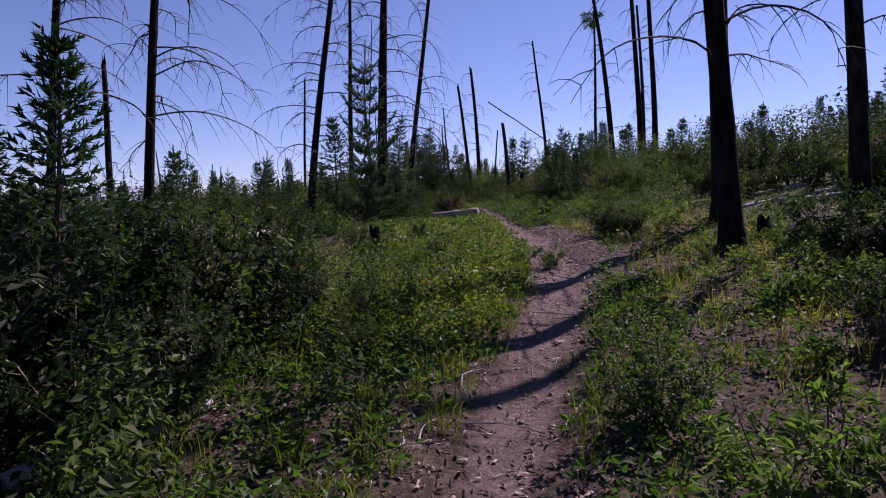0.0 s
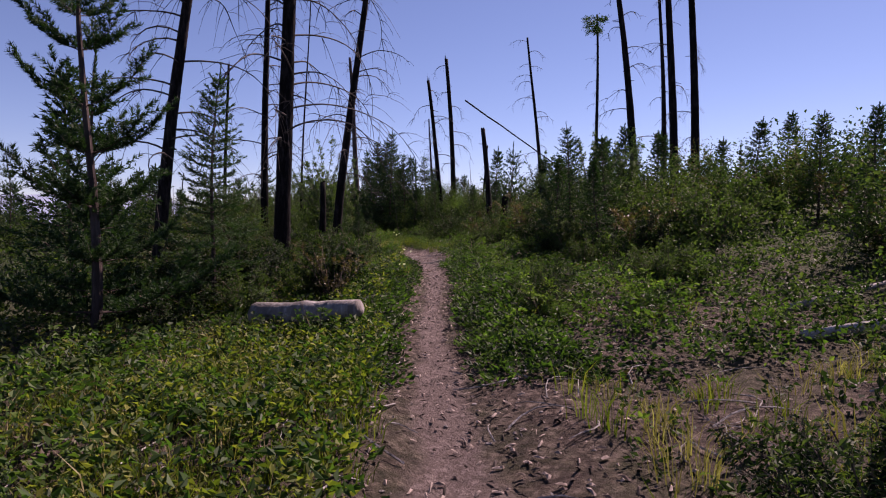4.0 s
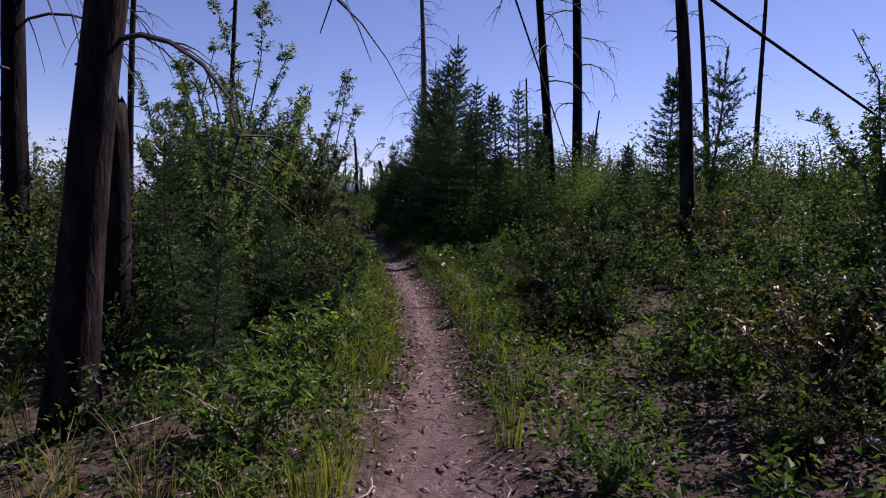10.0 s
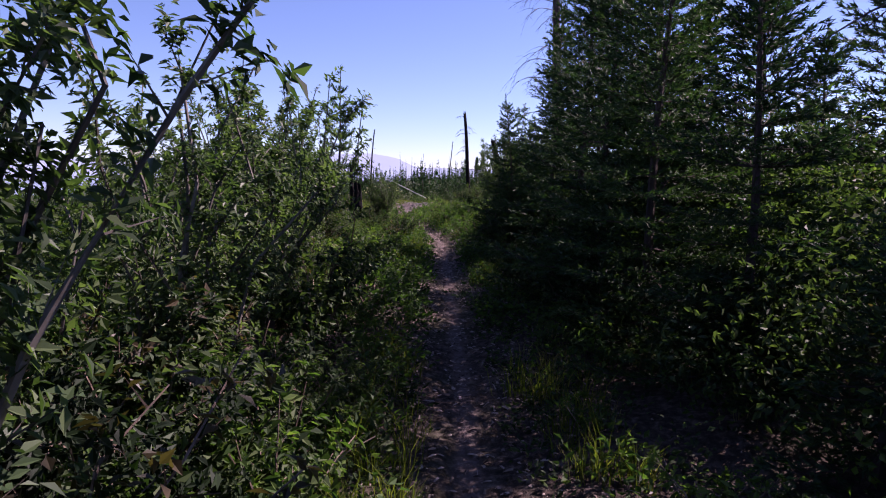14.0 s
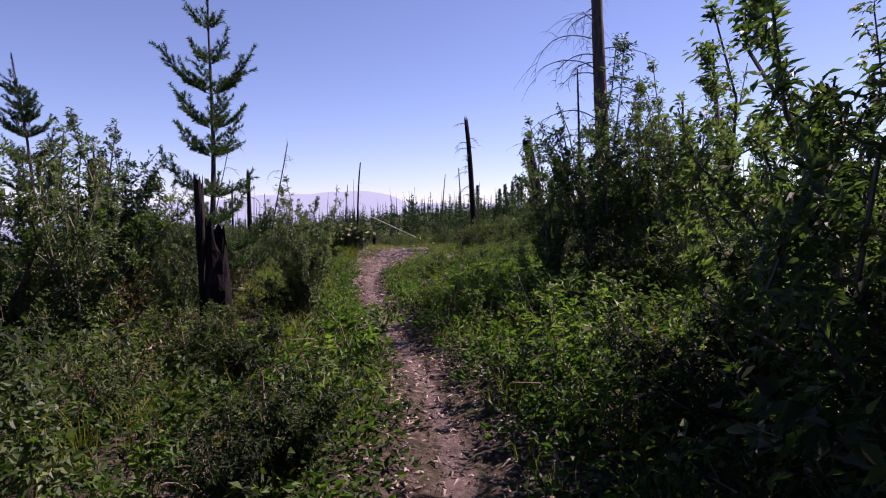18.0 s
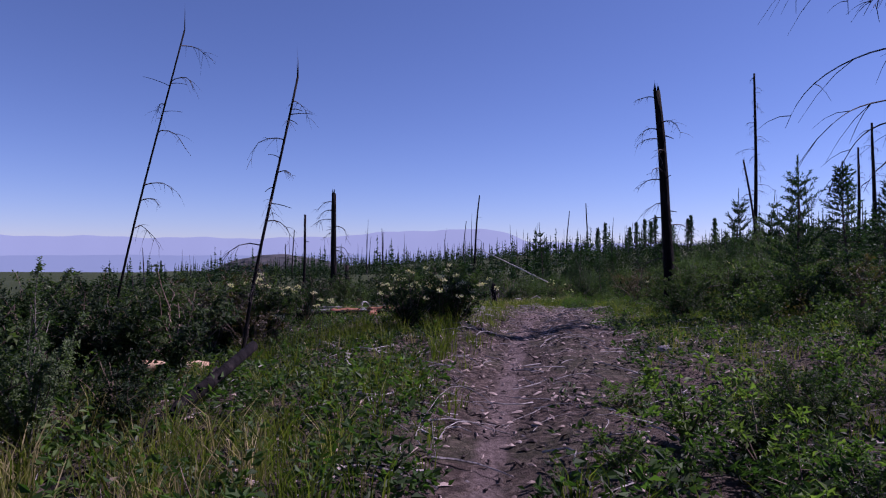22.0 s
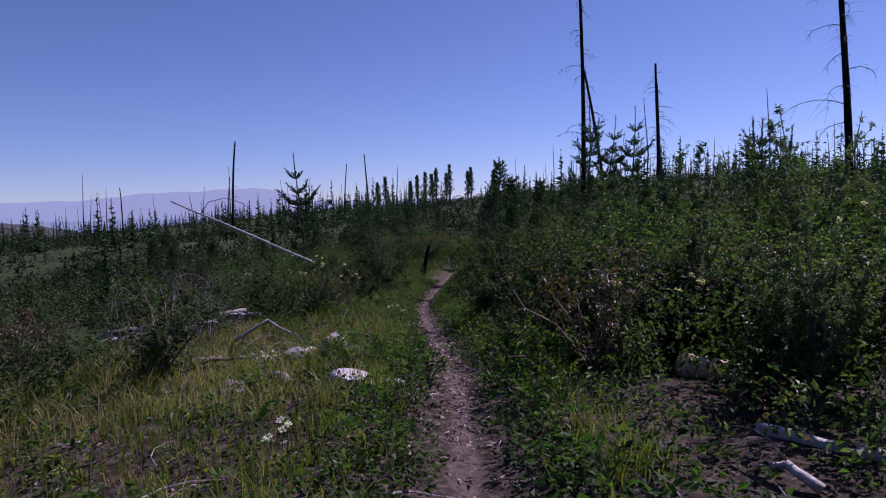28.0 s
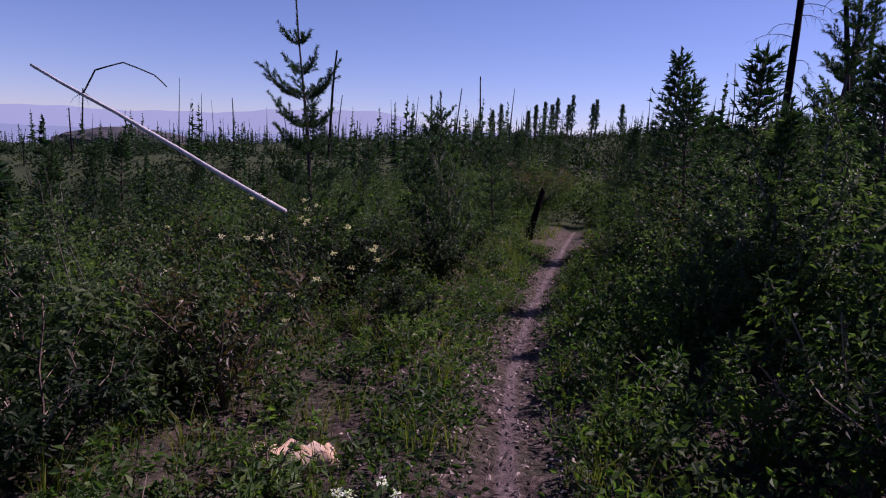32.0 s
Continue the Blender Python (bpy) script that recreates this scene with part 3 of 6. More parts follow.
def stump(x, y, h, r, label, seed=0, lean=(0, 0), jag=0.25, mat=None, name="burnt_stump"):
    """A short burnt stub with a ragged top and flaring roots."""
    g = np.random.default_rng(seed + 50)
    ob = base(name, x, y, label, "stump", "burnt stumps", 0.08)
    sides, n = 14, 9
    s = np.linspace(0, 1, n)
    a = np.linspace(0, 2 * np.pi, sides, endpoint=False)
    flare = 1 + 0.7 * np.exp(-s * h / 0.16)[:, None] * (0.6 + 0.4 * np.sin(4 * a + seed)[None])
    rr = r * (1 - 0.25 * s)[:, None] * flare * (1 + 0.07 * g.normal(size=(n, sides)))
    top = 1 - jag * g.random(sides) * np.linspace(0, 1, n)[:, None] ** 3
    v = np.stack([rr * np.cos(a) + lean[0] * s[:, None], rr * np.sin(a) + lean[1] * s[:, None], h * s[:, None] * top], -1)
    v = np.concatenate([v.reshape(-1, 3), [[lean[0], lean[1], h * (1 - jag) * 0.9]]])
    i, j = np.meshgrid(np.arange(n - 1), np.arange(sides), indexing="ij")
    q = np.stack([i * sides + j, i * sides + (j + 1) % sides, (i + 1) * sides + (j + 1) % sides, (i + 1) * sides + j], -1).reshape(-1, 4)
    k = np.arange(sides)
    bag = Bag()
    bag.add(v, np.stack([np.full(sides, n * sides), (n - 1) * sides + k, (n - 1) * sides + (k + 1) % sides], 1), q)
    part("stub", bag.mesh("stub", mat or CHAR), ob)
    for b in range(4):
        own = Bag()
        ang = b * 1.6 + g.random()
        t = np.linspace(0, 1, 5)[:, None]
        ll = r * g.uniform(2, 3.4)
        tube(own, np.array([math.cos(ang), math.sin(ang), 0]) * (r * 0.8 + ll * t) + np.array([0, 0, 1]) * (0.12 * (1 - t) - 0.02), r * 0.3 * (1 - 0.7 * t[:, 0]), 6, 0.1, True, b)
        part("root", own.mesh("root", mat or CHAR), ob)
    return ob


def rock(x, y, size, label, seed, turn=0.0, sink=0.35, mat=None):
    bag = Bag()
    lump(bag, size, seed, 3, 0.05)
    me = bag.mesh("rock", mat or ROCK)
    ob = new("rock", me)
    ob.matrix_basis = pose(x, y, float(ground(x, y)) + size[2] * (1 - sink) * 0.6, 0, 0, turn)
    return tagged(ob, label, "rock", "rocks by the trail")

# ---- ground: one sheet to the horizon, with the worn trail in it ----
def build_ground():
    ys = np.concatenate([np.linspace(-400, -30, 14)[:-1], np.arange(-30, 100, 0.22), np.arange(100, 200, 1.0), np.geomspace(200, 3600, 40)])
    half = np.concatenate([np.arange(0, 1.2, 0.1), np.arange(1.2, 5, 0.25), np.arange(5, 20, 1.0), np.geomspace(20, 3200, 34)])
    ds = np.concatenate([-half[:0:-1], half])
    yy, dd = np.meshgrid(ys, ds, indexing="ij")
    xx = trail_x(np.clip(yy, -40, 400)) + dd
    zz = ground(xx, yy) + (np.abs(dd) < 1.5) * 0.008 * RNG.normal(size=xx.shape)
    n, m = xx.shape
    i, j = np.meshgrid(np.arange(n - 1), np.arange(m - 1), indexing="ij")
    q = np.stack([i * m + j, i * m + j + 1, (i + 1) * m + j + 1, (i + 1) * m + j], -1).reshape(-1, 4)
    me = mesh_of("ground", np.stack([xx, yy, zz], -1).reshape(-1, 3), q, SOIL, True)
    wide = np.interp(yy, [-10, 3, 7, 12, 15, 18, 22, 24, 26, 28, 31, 40, 55, 59, 64, 69, 74, 90], [0.17, 0.18, 0.36, 0.26, 0.12, 0.09, 0.13, 0.3, 0.42, 0.4, 0.11, 0.085, 0.075, 0.095, 0.12, 0.1, 0.075, 0.055])
    worn = (yy < 101) * np.clip(1.15 - np.abs(dd) / wide * 0.65 + 0.16 * wobble(xx, yy, 0.8, 2.0) + 0.16 * wobble(xx, yy, 0.33, 4.0), 0, 1)
    layer = me.attributes.new("worn", "FLOAT", "POINT")
    layer.data.foreach_set("value", worn.ravel().astype(np.float32))
    wild = np.clip((np.abs(dd) - 2.5) / 4.0, 0, 1) * np.where((yy > 56) & (yy < 74), np.clip((np.abs(dd) - 6) / 4, 0, 1), 1.0)
    wild = np.where(yy > 100, 1.0, wild)
    layer = me.attributes.new("wild", "FLOAT", "POINT")
    layer.data.foreach_set("value", wild.ravel().astype(np.float32))
    return tagged(new("ground", me), "reddish dirt trail through needle litter and moss", "ground", kind="structure")


build_ground()


def build_mountains():
    """Ranges far over the valley; their haze is painted on as a blue glow."""
    # tint, distance, height; the first is an added haze layer over the plain
    haze_glows = [((0.17, 0.225, 0.36), 900, -0.4), ((0.25, 0.305, 0.44), 3900, 1.9)]
    for k, (tint, far, high) in enumerate(haze_glows):
        m = bpy.data.materials.new("range_haze_glow")
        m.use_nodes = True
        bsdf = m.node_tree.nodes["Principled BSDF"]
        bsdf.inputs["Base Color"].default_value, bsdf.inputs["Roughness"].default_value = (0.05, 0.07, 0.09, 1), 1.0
        # emission stands in for haze in the air; the slopes give no light
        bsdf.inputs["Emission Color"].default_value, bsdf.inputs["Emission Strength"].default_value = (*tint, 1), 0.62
        yaw = np.radians(np.linspace(-75, 95, 260))
        deg = np.degrees(yaw)
        top = high * (0.75 + 0.18 * np.sin(deg * 0.13 + k) + 0.12 * np.sin(deg * 0.31 + 2 * k) + 0.05 * np.sin(deg * 0.9) + 0.025 * np.sin(deg * 2.3))
        if k == 1:
            top = 0.85 + 1.2 / (1 + np.exp((21.5 - deg) * 1.6)) * (1 - 0.85 / (1 + np.exp((35 - deg) * 0.35))) + 0.06 * np.sin(deg * 0.8) + 0.04 * np.sin(deg * 2.1)
        x, y = -np.sin(yaw) * far - 10, np.cos(yaw) * far + 50
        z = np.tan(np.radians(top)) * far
        back = np.stack([x * 1.25, y * 1.25, z * 0 - 200], 1)
        v = np.concatenate([np.stack([x * 0.93, y * 0.93, z * 0 - 260], 1), np.stack([x, y, z], 1), back])
        n = len(yaw)
        i = np.arange(n - 1)
        q = np.concatenate([np.stack([i, i + 1, n + i + 1, n + i], 1), np.stack([n + i, n + i + 1, 2 * n + i + 1, 2 * n + i], 1)])
        tagged(new("backdrop", mesh_of("backdrop", v, q, m, True)), "mountain range beyond the valley with blue haze painted as glow", "mountains", kind="structure")


build_mountains()

KNOB = material("far_rock", [(0.02, 0.026, 0.03), (0.04, 0.042, 0.045), (0.07, 0.066, 0.066)], 0.95, 0.15, 0.0)
bag = Bag()
lump(bag, (40, 34, 9.5), 31, 4, 0.1)
tagged(new("backdrop", bag.mesh("backdrop", KNOB)), "bare rocky knoll far down the slope", "hill", kind="structure").location = (-227, 304, -8.6)

# ---- fire-killed trees that stand along the walk ----
def live_top(tree, h, lean, seed):
    """A green needle tuft that the fire left on a burnt pine."""
    g = np.random.default_rng(seed)
    wood, crown = Bag(), Bag()
    for k in range(11):
        a, ll, z = g.uniform(0, 6.283), g.uniform(0.9, 2.1), h + g.uniform(-2.2, 0.3)
        end = np.array([lean[0] + math.cos(a) * ll, lean[1] + math.sin(a) * ll, z + g.uniform(-0.2, 0.5)])
        root = np.array([lean[0], lean[1], z])
        tube(wood, np.array([root, (root + end) / 2, end]), [0.05, 0.035, 0.015], 4, cap=False)
        at = root + (end - root) * (0.5 + 0.55 * g.random((90, 1))) + g.normal(size=(90, 3)) * [0.22, 0.22, 0.16]
        leaves(crown, at, g.normal(size=(90, 3)) + [0, 0, 0.3], 0.3 * g.uniform(0.6, 1.2, 90), 0.09, 0.2, g)
    part("top_limbs", wood.mesh("top_limbs", TWIG), tree)
    part("needle_tuft", crown.mesh("needle_tuft", NEEDLE), tree, "green needle tuft")


TREES = [
    # x, y, height, foot radius, lean of the top, limbs, limb length
    (5.18, 11.66, 14.0, 0.185, (-0.61, 0.03), 24, 2.4), (4.04, 8.88, 13.0, 0.155, (-1.75, -0.32), 20, 2.2), (6.79, 10.27, 13.0, 0.15, (-1.17, 0.09), 12, 1.5),
    (-2.3, 26.2, 14.5, 0.22, (0.8, 0.1), 40, 3.4), (-4.98, 25.04, 13.0, 0.16, (1.78, 0.11), 32, 3.0), (-4.25, 32.2, 12.5, 0.145, (0.2, 0.1), 26, 2.4),
    (-1.32, 29.22, 12.0, 0.14, (1.61, 0.37), 20, 2.0), (-4.96, 69.19, 15.5, 0.29, (-0.79, 0.0), 44, 2.8), (2.92, 41.59, 8.75, 0.14, (-0.42, 0.15), 9, 1.8),
    (2.31, 40.58, 7.44, 0.12, (-0.79, -0.04), 10, 1.9), (9.0, 31.92, 11.0, 0.16, (-1.16, 0.07), 12, 1.5), (10.32, 31.84, 12.0, 0.165, (-0.61, 0.01), 10, 1.4),
    (10.96, 31.65, 12.0, 0.17, (-0.39, 0.0), 10, 1.4), (9.99, 55.87, 13.33, 0.16, (-1.2, 0.01), 18, 2.2), (20.44, 80.26, 22.57, 0.24, (-0.22, 0.01), 12, 2.2),
    (-10.04, 70.04, 5.19, 0.13, (-0.37, 0.1), 12, 1.1), (-26.24, 78.64, 5.84, 0.17, (0.01, -0.01), 10, 2.4), (-26.9, 80.6, 2.6, 0.13, (0, 0), 0, 1.0),
    (-5.71, 59.41, 2.72, 0.13, (-0.41, 0.0), 0, 1.0), (-9.58, 108.21, 16.5, 0.17, (-0.02, 0.0), 30, 1.5), (-8.9, 100.5, 9.0, 0.09, (-1.1, 0.3), 12, 1.1),
    (4.21, 36.02, 4.57, 0.125, (-0.39, 0.01), 0, 1.0), (-1.95, 30.62, 2.4, 0.12, (0.04, 0.01), 0, 1.0), (-14.35, 59.4, 3.9, 0.014, (0.5, 0.6), 8, 0.7),
    (-13.05, 60.1, 3.3, 0.02, (0.5, 0.3), 9, 0.7), (-13.57, 55.21, 2.69, 0.11, (0.0, 0.0), 0, 1.0), (-24.5, 74.5, 4.0, 0.06, (0.1, 0.0), 0, 1.0),
    (2.5, 150.0, 16.0, 0.3, (-0.3, 0.2), 22, 2.6), (-3.9, 36.8, 11.0, 0.05, (0.5, 0), 6, 1.0), (-7.33, 16.07, 12.5, 0.13, (1.38, 0.07), 34, 3.0),
    (-9.15, 15.05, 12.0, 0.11, (1.38, 0.09), 34, 2.6), (-8.81, 17.3, 4.61, 0.1, (0.0, 0.0), 3, 1.2), (2.47, 102.71, 16.0, 0.2, (-0.71, 0.04), 20, 2.6),
    (-0.76, 133.0, 11.5, 0.2, (0, 0), 16, 1.6), (14.5, 44.0, 12.5, 0.17, (-0.3, 0.3), 14, 1.7), (-8.3, 40.5, 8.5, 0.09, (0.2, 0.2), 14, 1.2),
]
for k, (x, y, h, r, lean, limbs, limb) in enumerate(TREES):
    stub = limbs == 0
    tree = burnt_tree(x, y, h, r, lean, limbs, limb, seed=k, top=0.72 if stub else (0.6 if h < 10 else 0.42), cut=h < 10,
               label="short snapped-off burnt trunk, charred black" if stub else "fire-blackened standing dead conifer with bare drooping limbs", low=0.25 if h < 6 else 0.2, wood=BARK if k == 7 else None, twig=0.007 if r < 0.05 else None)
    if k == 14:
        live_top(tree, h, lean, 5)

# dead trees over the hillside and the flats, far from the trail
g = np.random.default_rng(21)
made = 0
while made < 70:
    y = g.uniform(20, 330)
    d = g.uniform(-90, 110) * (0.4 + y / 330)
    x = float(trail_x(y)) + d
    if (abs(d) < 9 and y < 130) or (y < 60 and -22 < d < 0) or (45 < y < 150 and -60 < d < 16):
        continue
    h = g.choice([g.uniform(3, 7), g.uniform(7, 14)], p=[0.65, 0.35])
    burnt_tree(x, y, h, 0.05 + 0.011 * h, (g.normal() * 0.05 * h, g.normal() * 0.03 * h), int(g.integers(0, 12)), 1.3, seed=300 + made, split=False, top=0.5,
               label="bare grey-black dead tree standing on the burnt slope")
    made += 1

# ---- living plants: a few shapes of each kind, planted many times ----
SHRUBS = [shrub_parts(1.0, 0.56, 2400, 0.05, 11 + k, 14, twigs=12) for k in range(4)] + [shrub_parts(1.0, 0.6, 900, 0.05, 31, 12, REDLEAF)]
DENSE = [shrub_parts(1.2, 0.78, 4600, 0.056, 91 + k, 20, twigs=16) for k in range(2)]
FRESH = [shrub_parts(0.6, 0.42, 520, 0.062, 41 + k, 10, BRIGHTLEAF, slim=0.42, upright=0.8) for k in range(3)]
WILLOWS = [shrub_parts(3.0, 0.85, 9500, 0.056, 51 + k, 17, GREYLEAF, WILLOWSTEM, slim=0.4, upright=1.0, twigs=34, twig=0.75) for k in range(4)]
SPRUCES = [conifer_parts(2.6, 0.8, 61 + k, 1.1, fine=1.5) for k in range(4)]
BIGSPRUCES = [conifer_parts(4.6, 1.35, 71 + k, 1.5, fine=2.4) for k in range(2)]
BIGPINES = [conifer_parts(5.0, 1.3, 181 + k, 2.5, pine=True, fine=4.0) for k in range(3)]
PINES = [conifer_parts(3.2, 0.78, 81 + k, 1.7, pine=True, fine=1.6) for k in range(3)]
KINDS = {
    "shrub": ("shrub", SHRUBS, 1.0, 0.55, "dense leafy green shrub with thin brown stems", "shrub", "shrubs along the trail"),
    "dense": ("round_bush", DENSE, 1.2, 0.78, "broad rounded bush with small dense leaves", "bush", "round bushes"),
    "fresh": ("leafy_bush", FRESH, 0.6, 0.42, "low bright green leafy bush at the trail's edge", "bush", "low bushes along the trail"),
    "willow": ("willow", WILLOWS, 3.0, 0.95, "slender young willow with pale stems and narrow leaves", "tree", "young willows"),
    "spruce": ("young_spruce", SPRUCES, 2.6, 0.85, "young dark green spruce with dense needled limbs", "tree", "young conifers"),
    "bigspruce": ("spruce", BIGSPRUCES, 4.6, 1.35, "dense dark spruce with limbs down to the ground", "tree", "young conifers"),
    "bigpine": ("pine", BIGPINES, 5.0, 1.3, "slender young pine with upswept bushy limbs and open gaps", "tree", "young conifers"),
    "pine": ("young_pine", PINES, 3.2, 0.95, "young pine with upswept bushy limb tips", "tree", "young conifers"),
}


def grow(kind, x, y, h, variant=None):
    name, shapes, full, _, label, category, group = KINDS[kind]
    pieces = shapes[int(RNG.integers(len(shapes))) if variant is None else variant]
    return plant(name, pieces, x, y, h / full, label, category, group, tilt=4)


